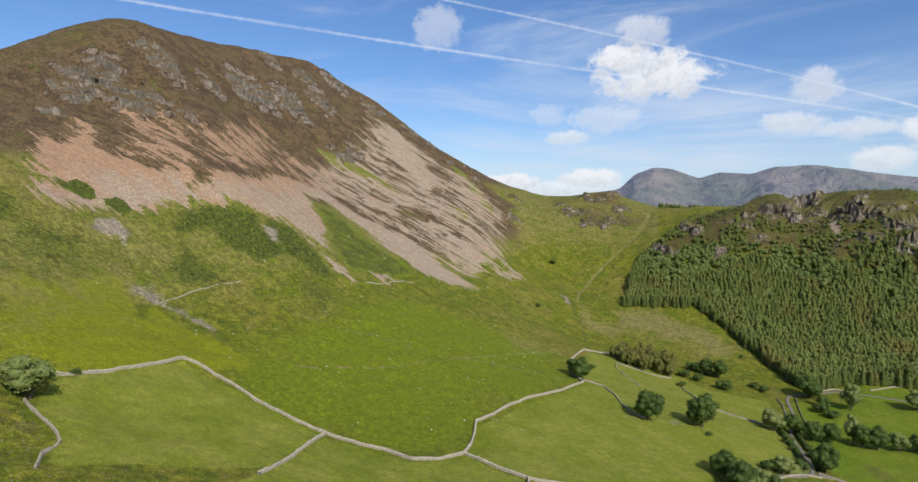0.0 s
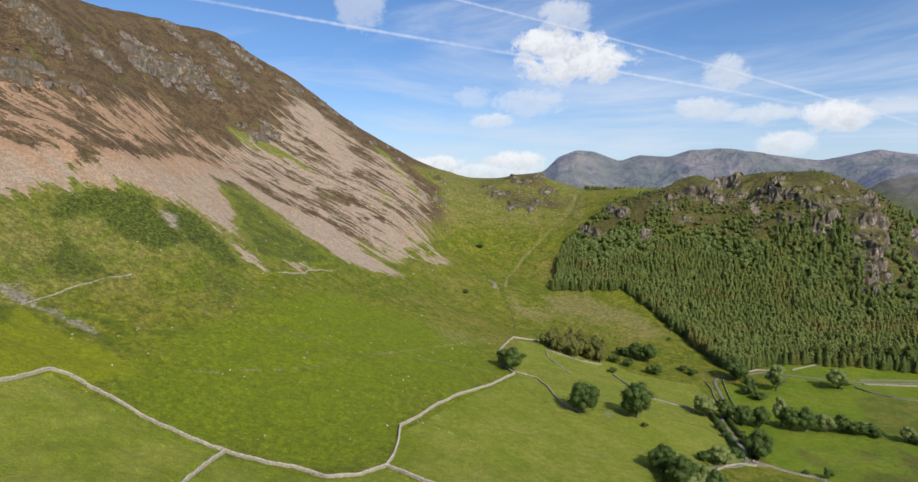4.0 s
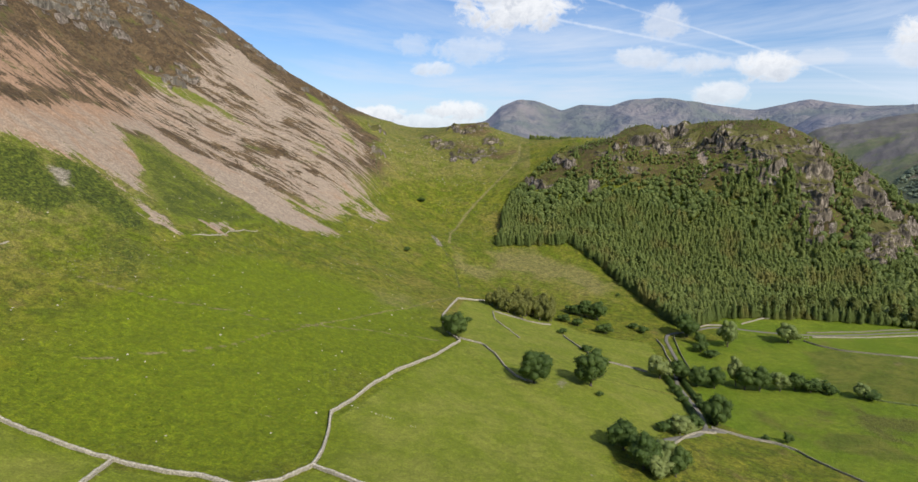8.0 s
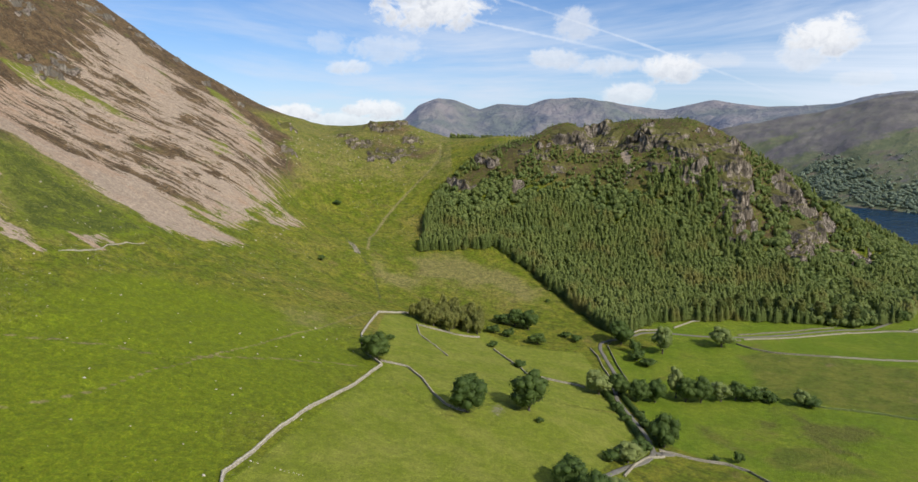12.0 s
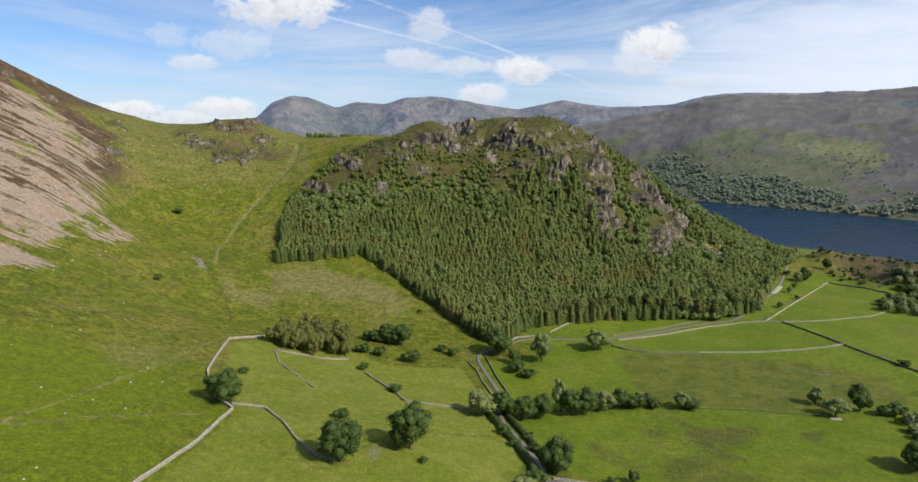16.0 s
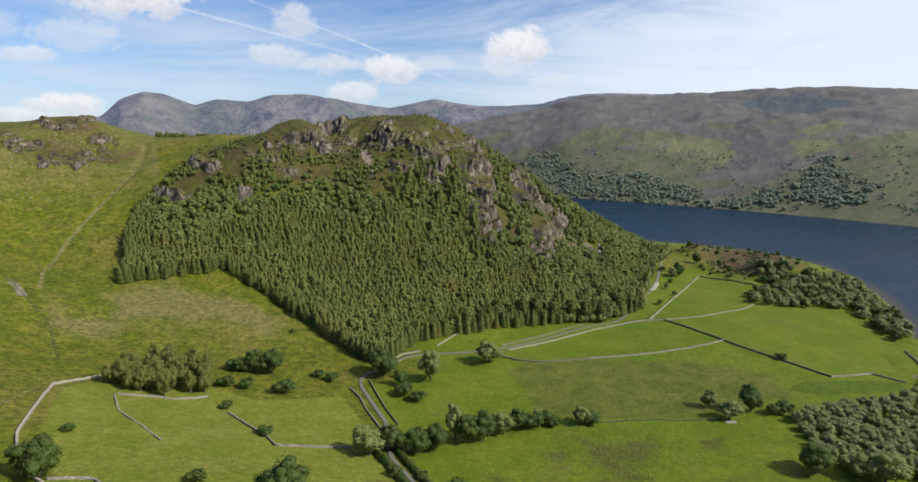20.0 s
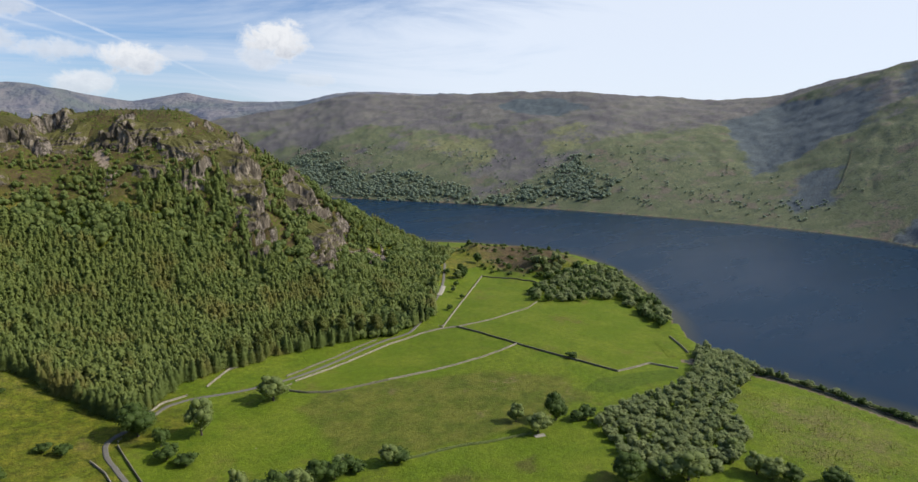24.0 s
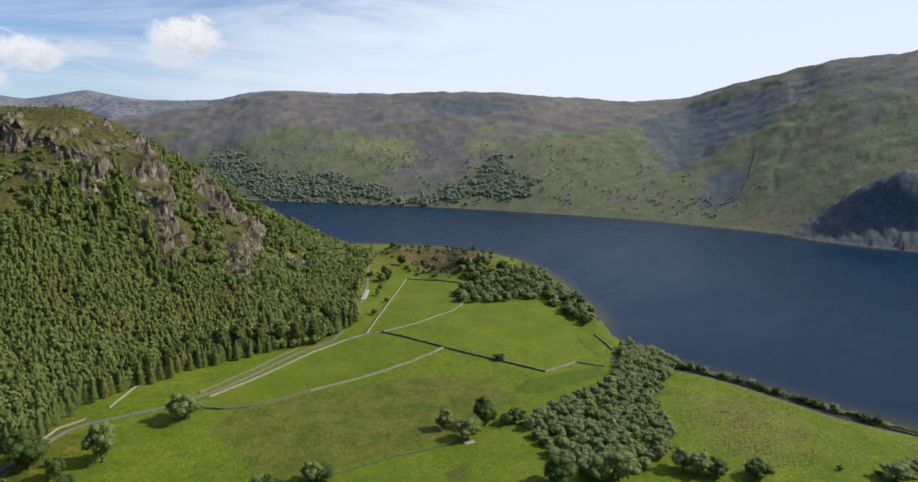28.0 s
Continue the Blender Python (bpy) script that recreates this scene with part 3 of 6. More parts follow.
def ground_material():
    m, nt, b = material("fell_ground", 0.95)
    p = here(nt)
    big, mid = grain(nt, p, 0.011, 4, 0.6), grain(nt, p, 0.07, 6, 0.62)
    fine, tuft = grain(nt, p, 0.55, 5, 0.7), grain(nt, p, 1.3, 3, 0.6)
    both = mth(nt, "ADD", mth(nt, "MULTIPLY", mid, 0.6), mth(nt, "MULTIPLY", fine, 0.4))

    def zone(name, loose=0.9, sharp=0.14):
        v = mth(nt, "ADD", attr(nt, name), mth(nt, "MULTIPLY", mth(nt, "SUBTRACT", both, 0.5), loose))
        return span(nt, v, 0.5 - sharp, 0.5 + sharp)

    # rough hill grass with paler and browner drifts
    col = mixc(nt, span(nt, mid, 0.40, 0.62), (0.092, 0.126, 0.004), (0.154, 0.165, 0.012))
    col = mixc(nt, span(nt, big, 0.50, 0.72), col, (0.176, 0.164, 0.026))
    col = mixc(nt, span(nt, grain(nt, p, 0.13, 7, 0.75), 0.50, 0.62), col, (0.076, 0.100, 0.007))
    col = mixc(nt, mth(nt, "MULTIPLY", span(nt, grain(nt, p, 0.034, 7, 0.7), 0.58, 0.68), 0.55), col, (0.165, 0.128, 0.040))
    col = mixc(nt, 1.0, col, (0.95, 0.885, 1.0), "MULTIPLY")
    col = mixc(nt, mth(nt, "MULTIPLY", span(nt, grain(nt, p, 0.8, 2, 0.5), 0.655, 0.70), attr(nt, "stony")), col, (0.230, 0.205, 0.160))
    # mown and grazed meadow
    meadow = mixc(nt, span(nt, grain(nt, p, 0.03, 5, 0.6), 0.35, 0.7), (0.098, 0.147, 0.004), (0.140, 0.175, 0.011))
    meadow = mixc(nt, span(nt, mid, 0.56, 0.74), meadow, (0.074, 0.126, 0.005))
    meadow = mixc(nt, span(nt, grain(nt, p, 0.022, 7, 0.7), 0.56, 0.70), meadow, (0.140, 0.136, 0.022))
    col = mixc(nt, zone("mown", 0.25, 0.1), col, meadow)
    graze = mixc(nt, span(nt, grain(nt, p, 0.05, 6, 0.65), 0.35, 0.68), (0.138, 0.168, 0.013), (0.184, 0.196, 0.030))
    graze = mixc(nt, span(nt, fine, 0.58, 0.76), graze, (0.120, 0.150, 0.018))
    col = mixc(nt, zone("grazed", 0.3, 0.1), col, graze)
    speck = grain(nt, p, 0.45, 4, 0.65)
    # bracken
    fern = mixc(nt, span(nt, fine, 0.36, 0.66), (0.092, 0.128, 0.003), (0.136, 0.162, 0.005))
    col = mixc(nt, zone("bracken", 0.5, 0.3), col, fern)
    lush = mixc(nt, span(nt, fine, 0.36, 0.66), (0.128, 0.152, 0.003), (0.176, 0.188, 0.006))
    col = mixc(nt, zone("lush", 0.25, 0.2), col, lush)
    # wet ground with rushes
    marsh = mixc(nt, span(nt, mid, 0.4, 0.62), (0.084, 0.108, 0.010), (0.128, 0.134, 0.018))
    marsh = mixc(nt, span(nt, grain(nt, p, 0.04, 6, 0.68), 0.57, 0.68), marsh, (0.158, 0.134, 0.046))
    col = mixc(nt, zone("marsh", 0.9, 0.25), col, marsh)
    col = mixc(nt, mth(nt, "MULTIPLY", zone("aftermath", 0.1, 0.1), 0.7), col, (0.066, 0.106, 0.006))
    rush = mixc(nt, span(nt, tuft, 0.4, 0.62), (0.066, 0.080, 0.010), (0.122, 0.120, 0.022))
    col = mixc(nt, zone("rush", 1.5, 0.2), col, rush)
    dry = mixc(nt, span(nt, fine, 0.3, 0.7), (0.138, 0.134, 0.034), (0.205, 0.168, 0.070))
    col = mixc(nt, mth(nt, "MULTIPLY", zone("dry", 1.5, 0.3), 0.8), col, dry)
    # heather and bilberry
    heath = mixc(nt, span(nt, mid, 0.4, 0.62), (0.072, 0.046, 0.024), (0.128, 0.084, 0.042))
    heath = mixc(nt, span(nt, grain(nt, p, 0.028, 6, 0.65), 0.57, 0.69), heath, (0.096, 0.094, 0.022))
    heath = mixc(nt, span(nt, speck, 0.52, 0.64), heath, (0.040, 0.034, 0.018))
    heath = mixc(nt, mth(nt, "MULTIPLY", span(nt, grain(nt, p, 0.42, 4, 0.6), 0.60, 0.70), 0.75), heath, (0.170, 0.150, 0.120))
    col = mixc(nt, zone("heather", 0.8, 0.2), col, heath)
    # dark bilberry and bracken scrub, in tufts
    bush = mixc(nt, span(nt, speck, 0.40, 0.60), (0.030, 0.045, 0.006), (0.088, 0.104, 0.012))
    scrub_v = mth(nt, "ADD", attr(nt, "scrub"), mth(nt, "ADD", mth(nt, "MULTIPLY", mth(nt, "SUBTRACT", speck, 0.5), 1.9), mth(nt, "MULTIPLY", mth(nt, "SUBTRACT", mid, 0.5), 1.3)))
    col = mixc(nt, span(nt, scrub_v, 0.45, 0.58), col, bush)
    slag = mixc(nt, span(nt, fine, 0.35, 0.65), (0.150, 0.130, 0.095), (0.270, 0.235, 0.185))
    col = mixc(nt, zone("slag", 1.3, 0.14), col, slag)
    # fells beyond the lake: grass and heather colours greyed and paled for haze
    dots = grain(nt, p, 0.085, 4, 0.62)
    hazed_fen = mixc(nt, span(nt, grain(nt, p, 0.02, 8, 0.7), 0.38, 0.64), (0.104, 0.124, 0.064), (0.154, 0.163, 0.088))
    hazed_fen = mixc(nt, span(nt, grain(nt, p, 0.014, 8, 0.72), 0.53, 0.62), hazed_fen, (0.156, 0.132, 0.098))
    hazed_fen = mixc(nt, mth(nt, "MULTIPLY", zone("band", 0.9, 0.3), 0.75), hazed_fen, (0.215, 0.215, 0.098))
    hazed_fen = mixc(nt, span(nt, dots, 0.56, 0.64), hazed_fen, (0.078, 0.096, 0.066))
    hazed_moor = mixc(nt, span(nt, grain(nt, p, 0.010, 9, 0.70), 0.42, 0.60), (0.122, 0.112, 0.116), (0.168, 0.157, 0.138))
    hazed_moor = mixc(nt, span(nt, grain(nt, p, 0.03, 8, 0.70), 0.54, 0.66), hazed_moor, (0.130, 0.142, 0.090))
    hazed_moor = mixc(nt, span(nt, dots, 0.60, 0.70), hazed_moor, (0.090, 0.088, 0.088))
    col = mixc(nt, attr(nt, "beyond"), col, hazed_fen)
    col = mixc(nt, zone("hazed_moor", 1.9, 0.13), col, hazed_moor)
    # dark crag colour of hollows and bluff, with their shade painted in
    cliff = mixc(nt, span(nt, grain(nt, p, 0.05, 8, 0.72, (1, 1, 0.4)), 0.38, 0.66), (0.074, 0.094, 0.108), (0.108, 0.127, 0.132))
    col = mixc(nt, zone("slope_shade", 0.9, 0.14), col, cliff)
    # scree, drawn out down the slope
    streak = grain(nt, p, 1.0, 6, 0.66, (0.010, 0.125, 0.010), 0.2, 0.45)
    drift = grain(nt, p, 1.0, 7, 0.7, (0.022, 0.05, 0.022), 0.2, 0.6)
    sv = mth(nt, "ADD", attr(nt, "scree"), mth(nt, "ADD", mth(nt, "MULTIPLY", mth(nt, "SUBTRACT", streak, 0.5), 1.7), mth(nt, "MULTIPLY", mth(nt, "SUBTRACT", drift, 0.5), 2.5)))
    thread = grain(nt, p, 1.0, 5, 0.68, (0.022, 0.34, 0.022), 0.2, 0.3)
    sv = mth(nt, "ADD", sv, mth(nt, "ADD", mth(nt, "MULTIPLY", mth(nt, "SUBTRACT", fine, 0.5), 0.8), mth(nt, "MULTIPLY", mth(nt, "SUBTRACT", thread, 0.5), 1.3)))
    stone = mixc(nt, span(nt, fine, 0.3, 0.7), (0.238, 0.184, 0.138), (0.348, 0.276, 0.212))
    red = mixc(nt, span(nt, fine, 0.3, 0.7), (0.250, 0.150, 0.090), (0.345, 0.225, 0.148))
    stone = mixc(nt, span(nt, mth(nt, "ADD", attr(nt, "ochre"), mth(nt, "MULTIPLY", mth(nt, "SUBTRACT", drift, 0.5), 1.6)), 0.3, 0.8), stone, red)
    stone = mixc(nt, mth(nt, "MULTIPLY", span(nt, thread, 0.52, 0.70), 0.22), stone, (0.300, 0.262, 0.214))
    stone = mixc(nt, span(nt, speck, 0.66, 0.76), stone, (0.130, 0.104, 0.076))
    loose = span(nt, sv, 0.49, 0.56)
    col = mixc(nt, loose, col, stone)
    # bare rock
    crack = grain(nt, p, 0.35, 6, 0.7, (1, 1, 0.35))
    rock = mixc(nt, span(nt, crack, 0.36, 0.62), (0.062, 0.050, 0.038), (0.330, 0.280, 0.235))
    rock = mixc(nt, span(nt, mid, 0.52, 0.7), rock, (0.088, 0.090, 0.026))
    rock = mixc(nt, mth(nt, "MULTIPLY", attr(nt, "ochre"), 0.5), rock, (0.26, 0.19, 0.14))
    rockf = zone("rock", 1.7, 0.16)
    col = mixc(nt, rockf, col, rock)
    # stony shore
    col = mixc(nt, zone("shingle", 0.4, 0.2), col, mixc(nt, span(nt, fine, 0.3, 0.7), (0.12, 0.09, 0.055), (0.22, 0.17, 0.12)))
    col = mixc(nt, zone("gully", 1.0, 0.15), col, mixc(nt, span(nt, fine, 0.56, 0.68), (0.066, 0.076, 0.016), (0.220, 0.190, 0.120)))
    col = mixc(nt, zone("worn", 0.9, 0.2), col, mixc(nt, span(nt, fine, 0.4, 0.65), (0.140, 0.132, 0.036), (0.210, 0.186, 0.082)))
    shade = mth(nt, "MULTIPLY", span(nt, tuft, 0.28, 0.72, 0.58, 1.40), span(nt, grain(nt, p, 0.22, 6, 0.75), 0.3, 0.7, 0.72, 1.26))
    shade = mth(nt, "MULTIPLY", shade, span(nt, grain(nt, p, 0.30, 4, 0.7), 0.34, 0.66, 0.74, 1.25))
    even = mth(nt, "MAXIMUM", mth(nt, "MAXIMUM", attr(nt, "mown"), mth(nt, "MAXIMUM", attr(nt, "grazed"), attr(nt, "lush"))), mth(nt, "MULTIPLY", attr(nt, "bracken"), 0.8), clamp=True)
    even = mth(nt, "MAXIMUM", even, mth(nt, "MULTIPLY", loose, 0.9))
    shade = mth(nt, "ADD", 1.0, mth(nt, "MULTIPLY", mth(nt, "SUBTRACT", shade, 1.0), mth(nt, "MULTIPLY_ADD", even, -0.55, 1.0)))
    grey = nt.nodes.new("ShaderNodeCombineXYZ")
    for k in range(3):
        nt.links.new(shade, grey.inputs[k])
    nt.links.new(mixc(nt, 1.0, col, grey.outputs[0], "MULTIPLY"), b.inputs["Base Color"])
    h = mth(nt, "ADD", mth(nt, "MULTIPLY", fine, 0.7), mth(nt, "MULTIPLY", mth(nt, "MULTIPLY", crack, rockf), 4.0))
    bumped(nt, b, h, 1.0, 1.3)
    return m


def range_material():
    """Bare far hills: haze of miles of air added as faint blue glow."""
    m, nt, b = material("distant_hills", 1.0)
    p = here(nt)
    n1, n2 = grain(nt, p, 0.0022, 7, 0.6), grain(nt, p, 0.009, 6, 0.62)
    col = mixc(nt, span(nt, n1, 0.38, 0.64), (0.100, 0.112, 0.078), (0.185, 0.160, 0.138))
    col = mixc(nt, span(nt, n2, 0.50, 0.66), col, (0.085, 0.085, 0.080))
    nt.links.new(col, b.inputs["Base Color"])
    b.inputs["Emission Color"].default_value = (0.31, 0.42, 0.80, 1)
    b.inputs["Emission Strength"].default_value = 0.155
    bumped(nt, b, mth(nt, "ADD", n2, mth(nt, "MULTIPLY", n1, 1.6)), 1.0, 60.0)
    return m


def water_material():
    m, nt, b = material("lake_water", 0.12)
    p = here(nt)
    b.inputs["Specular IOR Level"].default_value = 0.05
    b.inputs["IOR"].default_value = 1.33
    drift = grain(nt, p, 0.004, 5, 0.6, (1, 2.4, 1), 0.4)
    col = mixc(nt, span(nt, drift, 0.35, 0.7), (0.002, 0.020, 0.050), (0.003, 0.025, 0.058))
    col = mixc(nt, attr(nt, "shallow"), col, (0.060, 0.058, 0.035))
    nt.links.new(col, b.inputs["Base Color"])
    nt.links.new(span(nt, drift, 0.3, 0.7, 0.20, 0.32), b.inputs["Roughness"])
    bumped(nt, b, mth(nt, "ADD", grain(nt, p, 0.35, 4, 0.6, (1, 1.7, 1), 0.5), grain(nt, p, 0.06, 3, 0.5, (1, 2.0, 1), 0.5)), 0.16, 0.6)
    return m


def leaf_material(name, dark, light, dry=None, per_island=False):
    m, nt, b = material(name, 0.6)
    if per_island == "tree":
        who = attr(nt, "tone")
    elif per_island:
        who = nt.nodes.new("ShaderNodeNewGeometry").outputs["Random Per Island"]
    else:
        who = nt.nodes.new("ShaderNodeObjectInfo").outputs["Random"]
    p = here(nt)
    clump = grain(nt, p, 0.35, 4, 0.65)
    col = mixc(nt, mth(nt, "ADD", mth(nt, "MULTIPLY", who, 0.55), mth(nt, "MULTIPLY", span(nt, clump, 0.3, 0.7), 0.45), clamp=True), dark, light)
    if dry:
        col = mixc(nt, span(nt, grain(nt, p, 0.03, 3, 0.5), 0.5, 0.72), col, dry)
    nt.links.new(col, b.inputs["Base Color"])
    lit = nt.nodes.new("ShaderNodeBsdfTranslucent")
    nt.links.new(col, lit.inputs[0])
    mx = nt.nodes.new("ShaderNodeMixShader")
    mx.inputs[0].default_value = 0.45
    nt.links.new(b.outputs[0], mx.inputs[1])
    nt.links.new(lit.outputs[0], mx.inputs[2])
    nt.links.new(mx.outputs[0], nt.nodes["Material Output"].inputs["Surface"])
    return m


def grained(name, dark, light, scale, rough=0.9, depth=0.05, stretch=None):
    m, nt, b = material(name, rough)
    p = here(nt)
    n, wide = grain(nt, p, scale, 5, 0.65, stretch), grain(nt, p, scale * 0.08, 3, 0.5)
    col = mixc(nt, span(nt, n, 0.3, 0.7), dark, light)
    col = mixc(nt, span(nt, wide, 0.52, 0.75), col, tuple(0.7 * a + 0.3 * c for a, c in zip(dark, light)))
    nt.links.new(col, b.inputs["Base Color"])
    bumped(nt, b, n, 0.6, depth)
    return m


def rock_material(name, dark, mid, light, turf, bare=0.66):
    """Fissured bedrock, pale on the faces, with turf and heather on its ledges."""
    m, nt, b = material(name, 0.95)
    p = here(nt)
    crack, wide, fine = grain(nt, p, 0.5, 6, 0.7, (1, 1, 0.22), 0.3, 0.4), grain(nt, p, 0.09, 5, 0.65), grain(nt, p, 1.3, 4, 0.65)
    col = mixc(nt, span(nt, crack, 0.34, 0.52), dark, mid)
    col = mixc(nt, span(nt, mth(nt, "ADD", mth(nt, "MULTIPLY", wide, 0.6), mth(nt, "MULTIPLY", crack, 0.4)), 0.49, 0.60), col, light)
    up = nt.nodes.new("ShaderNodeSeparateXYZ")
    nt.links.new(nt.nodes.new("ShaderNodeNewGeometry").outputs["Normal"], up.inputs[0])
    ledge = mth(nt, "ADD", up.outputs[2], mth(nt, "MULTIPLY", mth(nt, "SUBTRACT", mth(nt, "ADD", wide, fine), 1.0), 0.9))
    col = mixc(nt, span(nt, ledge, bare - 0.10, bare + 0.10), col, mixc(nt, span(nt, fine, 0.4, 0.6), turf, tuple(1.7 * c for c in turf)))
    nt.links.new(col, b.inputs["Base Color"])
    bumped(nt, b, mth(nt, "ADD", crack, mth(nt, "MULTIPLY", fine, 0.3)), 0.9, 1.2)
    return m


GROUND, DISTANCE, WATER = ground_material(), range_material(), water_material()
SPRUCE = leaf_material("spruce_needles", (0.140, 0.188, 0.050), (0.236, 0.276, 0.072), (0.228, 0.218, 0.060), "tree")
PINE = leaf_material("pine_needles", (0.100, 0.135, 0.030), (0.190, 0.205, 0.050), (0.210, 0.195, 0.055))
LARCH = leaf_material("larch_needles", (0.160, 0.176, 0.042), (0.240, 0.238, 0.064))
OAK = leaf_material("oak_leaves", (0.074, 0.122, 0.028), (0.122, 0.174, 0.040))
ASH = leaf_material("ash_leaves", (0.190, 0.245, 0.075), (0.285, 0.325, 0.110))
SCRUB = leaf_material("scrub_leaves", (0.120, 0.175, 0.050), (0.245, 0.285, 0.080), None, "tree")
# leaves across the lake, paled and blued to stand for haze
HAZED_LEAF = leaf_material("hazed_far_leaves", (0.230, 0.295, 0.210), (0.340, 0.390, 0.270), None, "tree")
ALDER = leaf_material("alder_leaves", (0.205, 0.258, 0.100), (0.325, 0.360, 0.150))
RUSHES = leaf_material("rush_stems", (0.150, 0.180, 0.020), (0.260, 0.262, 0.050), None, True)
FROND = leaf_material("bracken_frond", (0.085, 0.135, 0.006), (0.150, 0.190, 0.010), None, True)
BARK = grained("bark", (0.055, 0.045, 0.035), (0.13, 0.11, 0.09), 3.0)
STONE = grained("wall_stone", (0.135, 0.12, 0.09), (0.44, 0.395, 0.315), 1.6, 0.9, 0.25)
COPE = grained("cope_stone", (0.24, 0.21, 0.17), (0.58, 0.53, 0.44), 1.2, 0.9, 0.2)
FELLROCK = rock_material("fell_rock", (0.070, 0.062, 0.052), (0.128, 0.112, 0.092), (0.240, 0.216, 0.184), (0.074, 0.050, 0.025), 0.54)
MOSSY = grained("mossy_stone", (0.090, 0.085, 0.055), (0.27, 0.25, 0.18), 1.4, 0.9, 0.25)
TARMAC = grained("lane_tarmac", (0.120, 0.110, 0.092), (0.190, 0.178, 0.152), 1.2, 0.9, 0.02)
GRIT = grained("pale_grit", (0.27, 0.245, 0.20), (0.42, 0.39, 0.33), 1.5, 0.9, 0.03)
CRAG = rock_material("crag_rock", (0.034, 0.029, 0.023), (0.130, 0.108, 0.084), (0.330, 0.280, 0.226), (0.066, 0.062, 0.017), 0.60)
LIME = grained("white_lime_wash", (0.70, 0.69, 0.66), (0.84, 0.83, 0.80), 2.0, 0.8, 0.01)
SLATE = grained("roof_slate", (0.10, 0.10, 0.11), (0.18, 0.18, 0.19), 2.0, 0.6, 0.02)
WOOD = grained("weathered_wood", (0.16, 0.13, 0.10), (0.30, 0.26, 0.21), 4.0, 0.85, 0.01)


# ---- mesh helpers ----
def mesh_of(name, verts, faces, mat, smooth=False):
    """A mesh from arrays: faces is an (n, 3) or (n, 4) array."""
    me = bpy.data.meshes.new(name)
    verts, faces = np.asarray(verts, np.float32), np.asarray(faces, np.int32)
    k = faces.shape[1]
    me.vertices.add(len(verts))
    me.vertices.foreach_set("co", verts.ravel())
    me.loops.add(faces.size)
    me.loops.foreach_set("vertex_index", faces.ravel())
    me.polygons.add(len(faces))
    me.polygons.foreach_set("loop_start", np.arange(len(faces), dtype=np.int32) * k)
    if smooth:
        me.polygons.foreach_set("use_smooth", np.ones(len(faces), bool))
    me.update(calc_edges=True)
    me.materials.append(mat)
    return me


def part(name, mesh, parent, label=""):
    ob = new(name, mesh)
    ob.parent = parent
    return tagged(ob, label)


